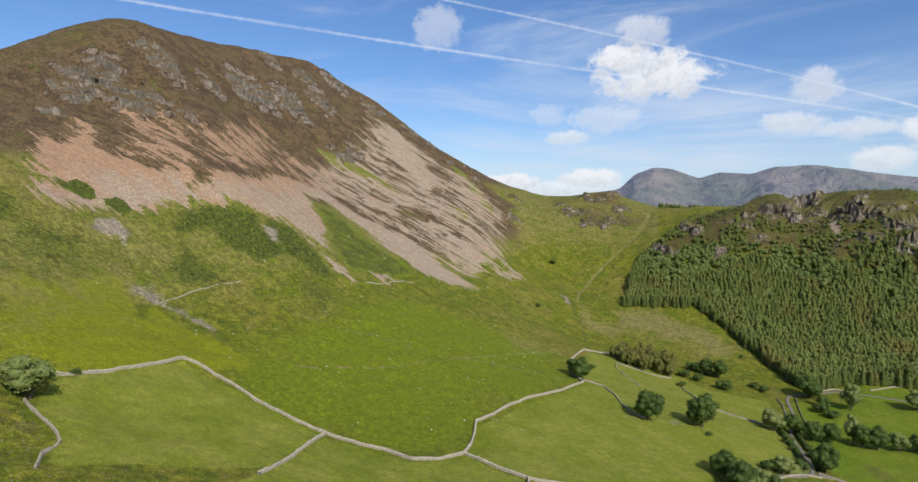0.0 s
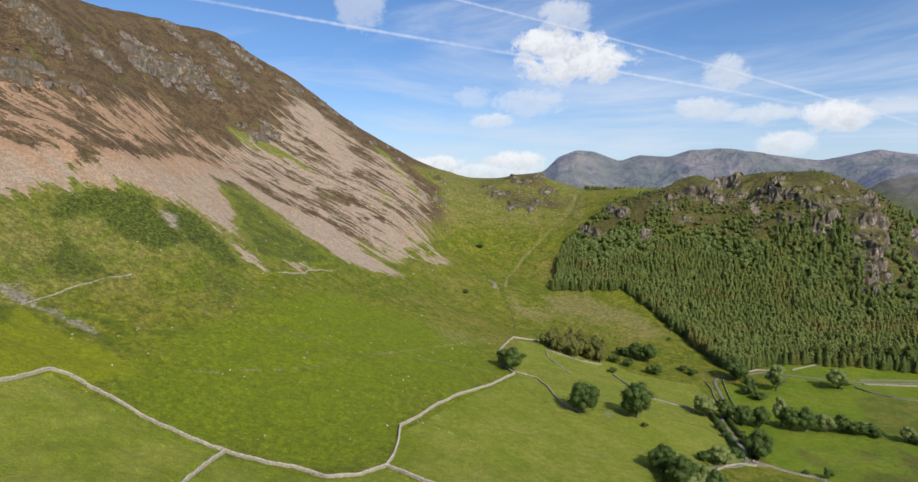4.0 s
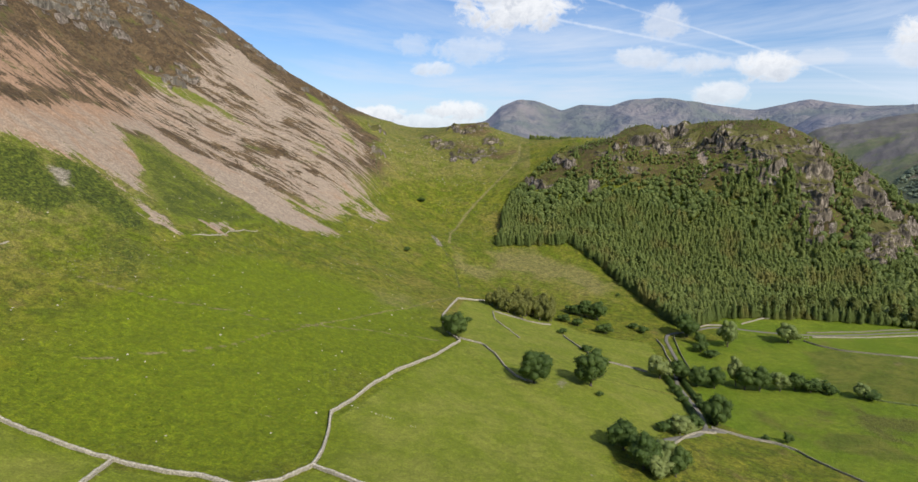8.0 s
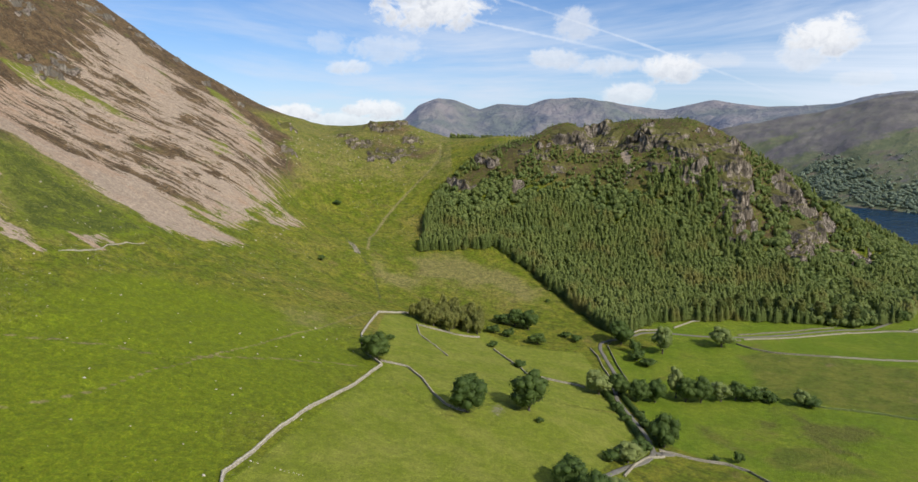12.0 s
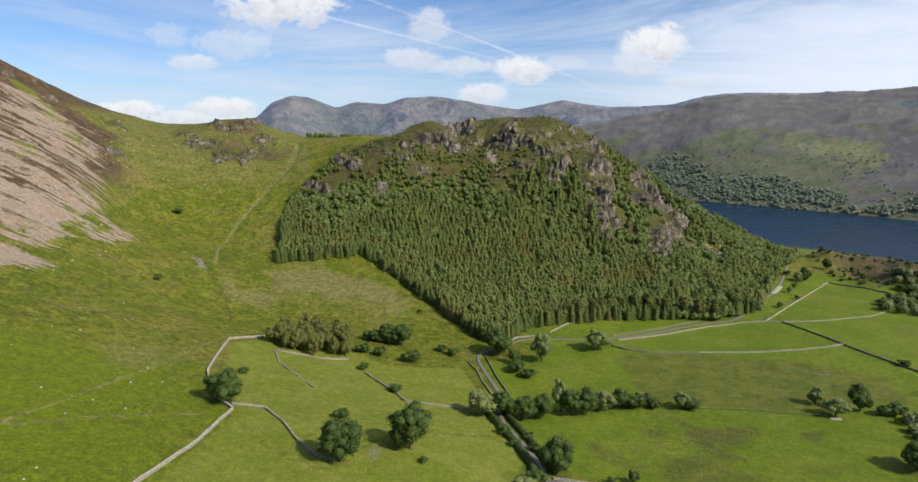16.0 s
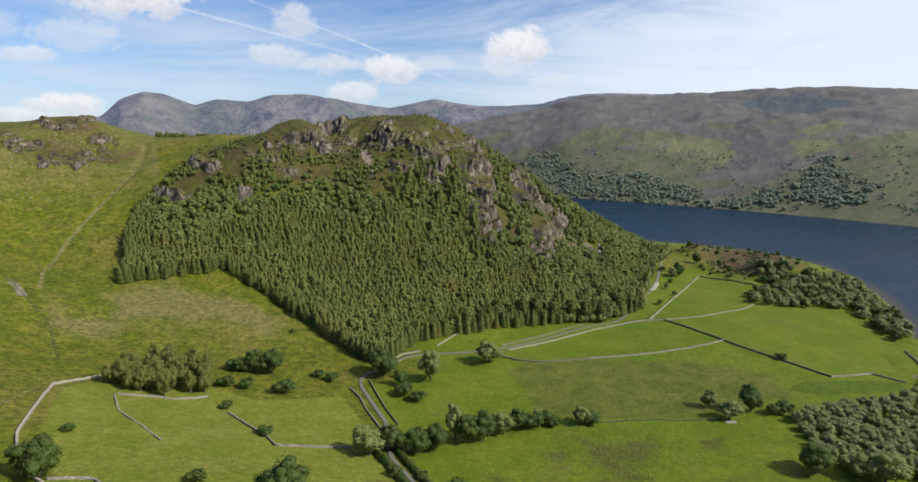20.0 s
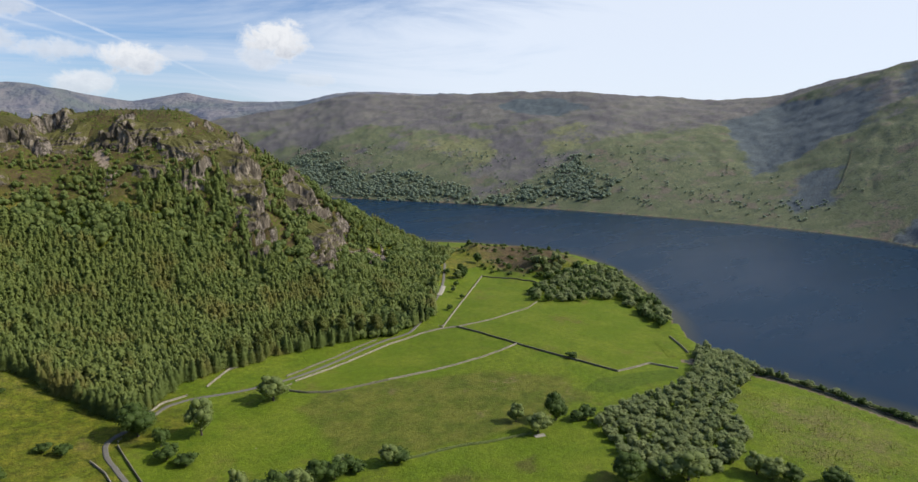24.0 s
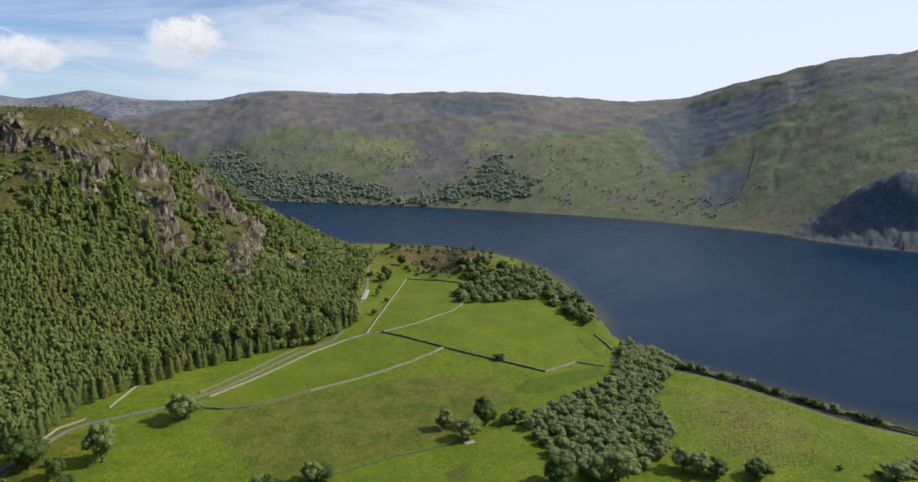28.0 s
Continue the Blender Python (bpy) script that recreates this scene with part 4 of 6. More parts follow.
# ---- ground ----
def build_ground():
    az = np.unique(np.concatenate([np.arange(-62, 97, 0.14), np.arange(97, 298, 2.0)]))
    az = az[: len(az) // 2 * 2]
    steps = [30.0, 60.0, 90.0, 120.0, 150.0]
    while steps[-1] < 4940:
        steps.append(steps[-1] + (max(2.6, min(0.0078 * steps[-1], 3.8)) if steps[-1] < 1150 else 0.0085 * steps[-1]))
    r = np.array(steps)
    na, nr = len(az), len(r)
    A, R = np.meshgrid(np.radians(az), r)
    x, y = (HUB[0] + R * np.sin(A)).ravel(), (HUB[1] + R * np.cos(A)).ravel()
    z = land_z(x, y)
    i = np.arange(nr - 1)[:, None] * na + np.arange(na)[None]
    j = np.arange(nr - 1)[:, None] * na + (np.arange(na)[None] + 1) % na
    quads = np.stack([i, j, j + na, i + na], -1)
    split = int(np.searchsorted(r, 3050))
    co = np.stack([x, y, z], -1)
    hub = len(co)
    co = np.concatenate([co, [[HUB[0], HUB[1], float(land_z(np.array([HUB[0]]), np.array([HUB[1]]))[0])]]])
    near = quads[:split].reshape(-1, 4)
    k = np.arange(0, na, 2)
    fan = np.stack([np.full(len(k), (split + 1) * na), (k + 2) % na, (k + 1) % na, k], -1)
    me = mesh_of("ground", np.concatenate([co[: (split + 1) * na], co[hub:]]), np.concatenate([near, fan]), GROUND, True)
    n = (split + 1) * na
    x, y, z = x[:n], y[:n], z[:n]
    dist = np.hypot(x - HUB[0], y - HUB[1])
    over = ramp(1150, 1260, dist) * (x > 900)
    zones = {}
    scree = np.maximum.reduce([0.80 * inside(SCREE_STREAK, x, y, 26, 14), 1.35 * inside(SCREE_SOLID, x, y, 13, 9), 1.06 * inside(SCREE_FAN, x, y, 26, 14), 0.80 * inside(SCREE_FOOT, x, y, 9, 8), 1.15 * inside(SCREE_LOW, x, y, 10, 6), 0.95 * inside(SCREE_LOW2, x, y, 10, 6), 1.2 * inside(KNOTT_SCREE, x, y, 6, 2), inside(KNOTT_RUN, x, y, 6, 3)])
    green = np.maximum.reduce([inside(GREEN_A, x, y, 10, 8)] + [0.54 * inside(q, x, y, 12, 10) for q in (GREEN_B, GREEN_C, GREEN_D)] + [np.exp(-((x - a) ** 2 + (y - b) ** 2) / c ** 2) for a, b, c in ((-404, 372, 15), (-386, 387, 13))])
    zones["scree"] = scree * (1 - 0.8 * ramp(0.45, 0.85, green)) - 0.25
    zones["ochre"] = (0.15 + 0.75 * ramp(185, 255, z)) * ramp(860, 600, y) * (x < -300) + 0.3 * (x < -150)
    zones["heather"] = np.maximum.reduce([inside(HEATHER, x, y, 30, 20), 0.66 * inside(KNOTT_TOP, x, y, 25, 10), 0.72 * inside(DRY_C, x, y, 30, 14), 0.62 * inside(HEADLAND, x, y, 40, 20)]) * (1 - ramp(0.3, 0.7, green)) * (1 - over)
    top = ramp(190, 250, z) * (x < -250) * (1 - 0.30 * ramp(740, 660, y) * ramp(-575, -610, x)) * (1 - ramp(0.3, 0.7, green)) * (1 - over)
    zones["heather"] = np.maximum(zones["heather"], 0.9 * top * (dist < 1500))
    zones["heather"] = np.maximum(zones["heather"], 0.56 * np.exp(-((x + 105) ** 2 + (y - 1108) ** 2) / 60 ** 2))
    zones["heather"] = np.maximum(zones["heather"], 0.66 * np.exp(-((x + 95) ** 2 + (y - 1182) ** 2) / 48 ** 2))
    zones["bracken"] = np.maximum.reduce([inside(BRACKEN, x, y, 40, 25), ramp(0.3, 0.7, green), 0.36 * inside(KNOTT_TOP, x, y, 25, 10)])
    zones["lush"] = inside(LUSH, x, y, 5, 4)
    zones["scrub"] = np.maximum.reduce([0.50 * inside(KNOTT_TOP, x, y, 25, 10), 0.62 * inside(GREEN_A, x, y, 10, 8), 0.95 * inside(SCRUB_C, x, y, 9, 8), 1.05 * inside(SCRUB_D, x, y, 8, 6), 0.72 * inside(SCRUB_E, x, y, 10, 8), 0.62 * inside(SCRUB_F, x, y, 16, 12), 0.58 * inside(SCRUB_H, x, y, 12, 10)] + [1.1 * np.exp(-((x - a) ** 2 + (y - b) ** 2) / c ** 2) for a, b, c in ((-404, 372, 15), (-386, 387, 13), (-395, 292, 20))])
    zones["stony"] = ramp(40, 75, z) * (1 - over) * ramp(0.1, 0.4, 0.25 + fbm(x, y, 60, 3, 77))
    zones["slag"] = np.maximum.reduce([0.62 * inside(SLAG, x, y, 9, 6), 0.95 * inside(SLAG_B, x, y, 6, 5), 0.72 * inside(SLAG_C, x, y, 7, 7), 0.55 * inside(STONY, x, y, 7, 5), 0.9 * inside(SCAR, x, y, 3, 3)])
    zones["mown"] = np.maximum.reduce([inside(q, x, y, 5) for q in (MOW_A, MOW_B, MOW_C, MOW_D, MOW_E)] + [0.75 * ramp(60, 250, x) * (1 - over) * (z < 14), 0.9 * inside(MOW_H, x, y, 8)])
    zones["grazed"] = np.maximum.reduce([inside(q, x, y, 5) for q in (MOW_D, MOW_E, MOW_F, FIELD_STRIP)] + [0.85 * inside(MOW_G, x, y, 5)])
    zones["marsh"] = np.maximum.reduce([0.9 * inside(MIRE_A, x, y, 10, 10), 0.35 * inside(ROUGH, x, y, 30, 10), 0.75 * inside(MIRE_E, x, y, 6, 5), 0.85 * inside(MIRE_F, x, y, 7, 6), 0.75 * inside(MIRE_G, x, y, 7, 6)]) * (1 - ramp(0.4, 0.6, np.maximum.reduce([inside(q, x, y, 5) for q in (MOW_A, MOW_B, MOW_C)])))
    zones["aftermath"] = inside(AFTERMATH, x, y, 2)
    zones["rush"] = np.maximum.reduce([0.7 * inside(RUSH, x, y, 20, 10), 0.42 * inside(ROUGH, x, y, 30, 10), 0.7 * inside(MIRE_B, x, y, 9, 8), 0.66 * inside(MIRE_C, x, y, 6, 5), 0.8 * inside(MIRE_D, x, y, 6, 5)])
    zones["dry"] = np.maximum.reduce([0.50 * inside(ROUGH, x, y, 30, 14), 0.52 * inside(DRY_A, x, y, 50, 20), 0.85 * inside(BROWN_B, x, y, 14, 12), 0.85 * inside(BROWN_C, x, y, 12, 10), 0.75 * inside(DRY_B, x, y, 20, 10), 0.55 * inside(DRY_C, x, y, 40, 20), 0.5 * ramp(80, 150, z) * (1 - over) * (x < 0), 0.5 * inside(HEADLAND, x, y, 40, 20)])
    up = np.empty(3 * len(me.vertices), np.float32)
    me.vertices.foreach_get("normal", up)
    steep = up[2::3][:-1]
    broken = crags(x, y)
    zones["rock"] = (np.clip(1.25 * ramp(0.80, 0.58, steep), 0, 1) * ramp(0.12, 0.45, broken) + np.where(x > -260, np.where(x < -30, 0.55, 0.30), 0.12) * broken) * np.where(x > -260, 1.0, 0.82) * (1 - over) + 0.55 * ramp(0.66, 0.52, steep) * (z > 60) * (1 - over) * (scree < 0.2)
    # where that painted shade lies: far hollows, a plain slope and the bluff
    bowl = np.maximum.reduce([inside(q, x, y, 40, 30) for q in (COMBE_A, COMBE_B, COMBE_C, COMBE_D, COMBE_E)] + [0.50 * inside(FELL_SHADE, x, y, 60, 40)])
    zones["slope_shade"] = np.maximum(0.95 * over * bowl, 1.1 * inside(BLUFF, x, y, 25, 15))
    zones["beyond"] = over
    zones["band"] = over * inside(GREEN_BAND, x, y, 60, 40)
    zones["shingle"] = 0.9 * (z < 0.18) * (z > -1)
    zones["hazed_moor"] = over * (0.1 + (0.62 + 0.33 * ramp(700, 1300, y)) * ramp(120, 330, z + 190 * fbm(x, y, 330, 5, 99, 0.6) + 130 * ramp(900, 1500, y) - 50)) + ramp(1300, 1500, dist) * (x < 900)
    worn, wet = np.zeros(x.shape), np.zeros(x.shape)
    for line, w in ((PATH_UPPER, 1.4), (PATH_LOWER, 1.1), (FELL_TRACK, 2.4), (BECK, 1.9)):
        for (x0, y0), (x1, y1) in zip(line, line[1:]):
            k = (x > min(x0, x1) - 9) & (x < max(x0, x1) + 9) & (y > min(y0, y1) - 9) & (y < max(y0, y1) + 9)
            s = np.clip(((x[k] - x0) * (x1 - x0) + (y[k] - y0) * (y1 - y0)) / ((x1 - x0) ** 2 + (y1 - y0) ** 2), 0, 1)
            d = np.hypot(x[k] - x0 - s * (x1 - x0), y[k] - y0 - s * (y1 - y0))
            into = wet if line is BECK else worn
            into[k] = np.maximum(into[k], (0.62 if line is BECK else 0.78) * np.clip(1.3 - d / w, 0, 1))
    zones["worn"], zones["gully"] = worn, wet
    for name, v in zones.items():
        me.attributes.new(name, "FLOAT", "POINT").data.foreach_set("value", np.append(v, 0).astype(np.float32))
    tagged(new("ground", me), "green fell pasture with scree, bracken and crags", "ground", "", "structure")
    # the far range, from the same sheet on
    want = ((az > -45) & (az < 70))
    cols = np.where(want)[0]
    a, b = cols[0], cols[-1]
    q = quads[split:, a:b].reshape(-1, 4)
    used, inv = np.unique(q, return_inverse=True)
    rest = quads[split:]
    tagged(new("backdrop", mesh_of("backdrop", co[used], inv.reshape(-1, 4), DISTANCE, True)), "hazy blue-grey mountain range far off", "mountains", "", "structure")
    rest = np.concatenate([rest[:, :a], rest[:, b:]], 1).reshape(-1, 4)
    used, inv = np.unique(rest, return_inverse=True)
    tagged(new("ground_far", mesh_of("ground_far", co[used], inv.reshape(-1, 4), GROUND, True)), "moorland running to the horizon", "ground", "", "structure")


PATH_UPPER = [(-257, 407), (-231, 412), (-214, 415), (-191, 423), (-172, 432), (-158, 435), (-143, 442), (-128, 454), (-109, 469), (-85, 483), (-62, 491)]
PATH_LOWER = [(-213, 330), (-193, 355), (-184, 365), (-172, 379), (-161, 395), (-151, 417), (-141, 437), (-121, 483), (-97, 552), (-73, 636)]
build_ground()


def build_lake():
    gx, gy = np.meshgrid(np.arange(440, 1501, 12.0), np.arange(-600, 2701, 12.0))
    nx, ny = gx.shape[1], gx.shape[0]
    i = (np.arange(ny - 1)[:, None] * nx + np.arange(nx - 1)[None]).reshape(-1)
    me = mesh_of("lake", np.stack([gx.ravel(), gy.ravel(), np.zeros(gx.size)], -1), np.stack([i, i + 1, i + nx + 1, i + nx], -1), WATER, True)
    deep = base_height(gx.ravel(), gy.ravel())
    me.attributes.new("shallow", "FLOAT", "POINT").data.foreach_set("value", (0.85 * ramp(-3.2, -0.2, deep)).astype(np.float32))
    tagged(new("water", me), "dark blue lake with a light ripple", "lake", "", "structure")


build_lake()


# ---- plants ----
def ball(steps):
    bm = bmesh.new()
    bmesh.ops.create_icosphere(bm, subdivisions=steps, radius=1)
    v = np.array([q.co[:] for q in bm.verts])
    f = np.array([[q.index for q in t.verts] for t in bm.faces])
    bm.free()
    return v, f


BALL_1 = ball(1)


def crown_arrays(rng, wide, low, high, lobes, cards, size, core=0.86, tall_lobes=1.0):
    """A crown of leafy lobes: lumpy cores under a skin of small leaf sprays."""
    mid, half = 0.5 * (low + high), 0.5 * (high - low)
    c = rng.normal(size=(lobes, 3))
    c /= np.linalg.norm(c, axis=1)[:, None]
    c *= rng.uniform(0.38, 0.72, (lobes, 1))
    rad = rng.uniform(0.22, 0.37, lobes)
    scale = np.array([wide / 2, wide / 2, half])
    c[0], rad[0] = (0, 0, -0.05), 0.66
    verts, faces, n = [], [], 0
    bv, bf = BALL_1
    for q, r in zip(c, rad):
        lump = 1 + 0.16 * rng.normal(size=(len(bv), 1))
        verts.append((q + bv * lump * r * core * (1, 1, tall_lobes)) * scale + (0, 0, mid))
        faces.append(bf + n)
        n += len(bv)
    per = rng.choice(lobes, cards, p=rad ** 2 / (rad ** 2).sum())
    d = rng.normal(size=(cards, 3))
    d /= np.linalg.norm(d, axis=1)[:, None]
    at = c[per] + d * rad[per][:, None] * rng.uniform(0.80, 1.12, (cards, 1)) * (1, 1, tall_lobes)
    gap = np.linalg.norm((at[:, None] - c[None]) / (1, 1, tall_lobes), axis=2) / rad[None]
    keep = gap.min(1) > 0.72
    at, d = at[keep] * scale + (0, 0, mid), d[keep] + rng.normal(size=(keep.sum(), 3)) * 0.55 + (0, 0, 0.45)
    v, f = sprays(rng, at, d, size)
    return np.concatenate(verts + [v]), np.concatenate(faces + [f + n])


def sprays(rng, at, d, size):
    """Small bent leaf sprays of four triangles, each facing about along d."""
    k = len(at)
    d = d / np.linalg.norm(d, axis=1)[:, None]
    a = np.cross(d, rng.normal(size=(k, 3)))
    a /= np.linalg.norm(a, axis=1)[:, None] + 1e-9
    b = np.cross(d, a)
    s = size * rng.uniform(0.6, 1.3, (k, 1))
    v = np.stack([at + s * a, at + 0.7 * s * b + 0.25 * s * d, at - s * a * 0.9, at - 0.75 * s * b + 0.2 * s * d, at + 0.3 * s * d], 1)
    base = np.arange(k)[:, None, None] * 5
    f = base + np.array([[0, 1, 4], [1, 2, 4], [2, 3, 4], [3, 0, 4]])[None]
    return v.reshape(-1, 3), f.reshape(-1, 3)


def tube_arrays(line, radii, sides=7):
    """A tapered limb along a bent line."""
    line, verts = np.array(line, float), []
    for q, r in zip(line, radii):
        a = np.arange(sides) * 2 * np.pi / sides
        verts.append(np.stack([q[0] + r * np.cos(a), q[1] + r * np.sin(a), np.full(sides, q[2])], -1))
    f = []
    for k in range(len(line) - 1):
        for s in range(sides):
            t = (s + 1) % sides
            f += [(k * sides + s, k * sides + t, (k + 1) * sides + t), (k * sides + s, (k + 1) * sides + t, (k + 1) * sides + s)]
    return np.concatenate(verts), np.array(f)


def broadleaf(seed, wide, low, lobes, cards, size, leaf, limbs=4, tall_lobes=1.0):
    """Meshes of one kind of tree, 20 m high."""
    rng = np.random.default_rng(seed)
    v, f = crown_arrays(rng, wide, low, 20.0, lobes, cards, size, 0.86, tall_lobes)
    kit = [("crown", mesh_of("crown", v, f, leaf))]
    bend = rng.normal(size=2) * 0.4
    v, f = tube_arrays([(0, 0, -1.2), (0, 0, 0.4), (bend[0] * 0.5, bend[1] * 0.5, low), (bend[0], bend[1], low + 5), (bend[0] * 1.6, bend[1], low + 9)], (0.95, 0.62, 0.5, 0.36, 0.15), 8)
    kit.append(("trunk", mesh_of("trunk", v, f, BARK, True)))
    for k in range(limbs):
        a = 2 * np.pi * (k + rng.uniform(0, 0.5)) / limbs
        out = np.array([np.cos(a), np.sin(a), 0])
        foot = np.array([bend[0] * 0.6, bend[1] * 0.6, low + rng.uniform(0, 1.5)])
        v, f = tube_arrays([foot, foot + out * wide * 0.14 + (0, 0, 2.2), foot + out * wide * 0.27 + (0, 0, 4.0), foot + out * wide * 0.36 + (0, 0, 6.5)], (0.30, 0.24, 0.17, 0.07), 6)
        kit.append(("limb", mesh_of("limb", v, f, BARK, True)))
    return kit


def conifer_arrays(rng, tiers=8, arms=9, wide=0.17, low=0.06):
    """A spruce one metre high: ragged drooping boughs in tiers on a tapered stem."""
    verts, faces, n = [], [], 0
    m = 2 * arms
    for k in range(tiers):
        s = k / (tiers - 1)
        z = low + (0.94 - low) * s
        r = wide * ((1 - s) ** 0.6) * (0.9 + 0.25 * rng.random()) + 0.012
        step = (1 - low) / tiers * 1.35
        a = np.arange(m) * np.pi / arms + rng.uniform(0, 6)
        out = np.arange(m) % 2 == 0
        reach = r * np.where(out, 1.0, 0.48) * rng.uniform(0.65, 1.3, m)
        drop = np.where(out, -0.5 * step * rng.uniform(0.2, 1.5, m), 0.05 * step)
        lean = rng.normal(size=2) * 0.06 * wide
        ring = np.stack([reach * np.cos(a) + lean[0], reach * np.sin(a) + lean[1], z + drop], -1)
        verts.append(np.concatenate([ring, [[0, 0, min(z + step, 1.0)]]]))
        faces.append(np.stack([np.arange(m), (np.arange(m) + 1) % m, np.full(m, m)], -1) + n)
        n += m + 1
    return np.concatenate(verts), np.concatenate(faces)


KITS = {
    "oak": [broadleaf(s, 20, 1.0, 36, 3600, 0.42, OAK) for s in (1, 2, 3)],
    "sycamore": [broadleaf(s, 19, 1.2, 40, 3600, 0.42, OAK, 5) for s in (4, 5)],
    "ash": [broadleaf(s, 17, 1.6, 32, 1500, 0.52, ASH, 4, 1.1) for s in (6, 7)],
    "alder": [broadleaf(s, 14, 1.0, 11, 460, 0.78, ALDER, 1, 1.15) for s in (8, 9, 10)],
    "thorn": [broadleaf(s, 24, 0.6, 14, 700, 0.9, OAK, 2) for s in (11, 12)],
    "gorse": [broadleaf(s, 26, 0.3, 8, 300, 1.3, OAK, 0) for s in (13, 14)],
    "pine": [broadleaf(s, 13, 6.5, 16, 1100, 0.72, PINE, 4, 0.8) for s in (15, 16, 17)],
}


def larch_kit(seed):
    return broadleaf(seed, 11, 1.8, 26, 1300, 0.50, LARCH, 3, 1.25)


def spruce_kit(seed):
    rng = np.random.default_rng(seed)
    v, f = conifer_arrays(rng, 14, 11, 0.17, 0.10)
    kit = [("crown", mesh_of("crown", v * 20, f, SPRUCE))]
    v, f = tube_arrays([(0, 0, -1.5), (0, 0, 1), (0, 0, 10), (0, 0, 18)], (0.42, 0.30, 0.2, 0.06), 7)
    return kit + [("trunk", mesh_of("trunk", v, f, BARK, True))]


KITS["larch"] = [larch_kit(s) for s in (21, 22, 23)]
KITS["spruce"] = [spruce_kit(s) for s in (24, 25, 26, 27)]
BREADTH = {"oak": 19.0, "sycamore": 18.0, "ash": 16.0, "alder": 13.0, "thorn": 22.0, "gorse": 24.0, "pine": 12.0, "larch": 11.0, "spruce": 6.4}
plant_rng = np.random.default_rng(77)


def plant(kind, name, x, y, high, wide, label, category, group):
    z = float(land_z(np.array([x]), np.array([y]))[0])
    root = new(name)
    root.empty_display_size = 1.0
    s = wide / BREADTH[kind]
    root.matrix_world = Matrix.Translation((x, y, z - 0.1)) @ Matrix.Rotation(plant_rng.uniform(0, 6.28), 4, "Z") @ Matrix.Diagonal((s, s, high / 20.0, 1))
    kit = KITS[kind][int(plant_rng.integers(len(KITS[kind])))]
    for pname, mesh in kit:
        part(pname, mesh, root)
    return tagged(root, label, category, group)


OAKS = [(-57, 510, 18.4, 21.1), (-4, 450, 21.5, 22.0), (48, 681, 16.8, 17.8), (59, 676, 19.7, 20.7), (113, 533, 17.1, 17.1), (125, 534, 18.0, 17.2), (147, 538, 17.7, 16.1), (157, 537, 18.6, 17.8), (183, 542, 14.2, 14.2), (39, 388, 15.7, 18.8), (46, 373, 19.4, 19.4), (300, 430, 16.7, 21.4), (361, 369, 10.9, 14.5), (373, 351, 11.1, 17.0), (574, 814, 11.5, 10.1), (517, 806, 12.2, 10.8), (420, 714, 13.5, 11.2)]
SYCAMORES = [(31, 467, 25.0, 25.0), (136, 656, 22.6, 24.6), (102, 539, 17.1, 17.1), (106, 462, 21.2, 17.2), (61, 373, 16.6, 15.4), (333, 500, 20.2, 16.3)]
ASHES = [(-232, 188, 19.0, 21.0), (164, 634, 25.0, 18.3), (219, 648, 18.5, 21.6), (87, 535, 18.3, 19.8), (143, 545, 22.8, 13.8), (172, 540, 15.7, 14.9), (55, 376, 15.4, 18.5), (76, 429, 12.1, 15.7), (52, 368, 12.0, 15.0), (314, 517, 13.0, 11.5), (312, 498, 13.4, 16.4), (324, 408, 17.2, 22.7), (316, 418, 13.7, 17.1), (356, 385, 13.0, 14.5), (357, 377, 12.3, 15.9), (368, 401, 11.3, 12.8), (224, 532, 11.6, 13.6), (201, 545, 8.8, 11.5), (416, 293, 9.7, 18.4), (431, 286, 9.5, 18.1), (549, 802, 12.5, 11.1), (508, 768, 7.8, 6.5)]
BUSHES = [(-243, 219, 4.2, 4.8), (1, 503, 6.0, 9.4), (38, 683, 11.9, 16.8), (27, 656, 8.5, 12.2), (39, 650, 9.4, 12.2), (62, 641, 11.0, 15.6), (23, 616, 5.2, 9.6), (38, 568, 6.4, 9.5), (90, 664, 6.8, 10.7), (97, 656, 7.7, 11.6), (88, 750, 4.6, 4.6), (-53, 566, 4.6, 7.0), (141, 635, 14.2, 11.4), (143, 606, 8.2, 14.5), (138, 618, 11.1, 13.9), (193, 540, 11.8, 15.2), (204, 541, 10.2, 11.1), (227, 530, 9.2, 14.3), (105, 502, 5.9, 7.7), (103, 487, 6.4, 7.4), (107, 475, 5.7, 6.7), (92, 507, 7.4, 8.1), (93, 491, 6.4, 7.4)]
BUSHES_2 = [(35, 454, 3.6, 4.8), (88, 446, 9.2, 11.5), (67, 426, 7.7, 10.5), (143, 451, 7.9, 7.1), (131, 452, 3.9, 5.5), (342, 490, 8.6, 10.9), (349, 488, 10.2, 11.8), (434, 558, 6.8, 10.6), (192, 550, 7.4, 10.1), (206, 537, 7.4, 9.4), (410, 318, 3.1, 3.9), (416, 301, 3.1, 4.7), (-132, 742, 6.2, 8.2), (-146, 937, 6.8, 12.3), (528, 783, 8.1, 8.1), (549, 820, 8.5, 8.5), (498, 745, 6.3, 6.3), (457, 722, 7.1, 7.1)]


def by_what(x, y):
    if x < 30 or (x < 70 and y > 560):
        return "in sloping pasture by a stone wall"
    if x < 180:
        return "beside the hedged lane"
    if x < 400:
        return "on the valley floor among rushes"
    return "near the lake shore"


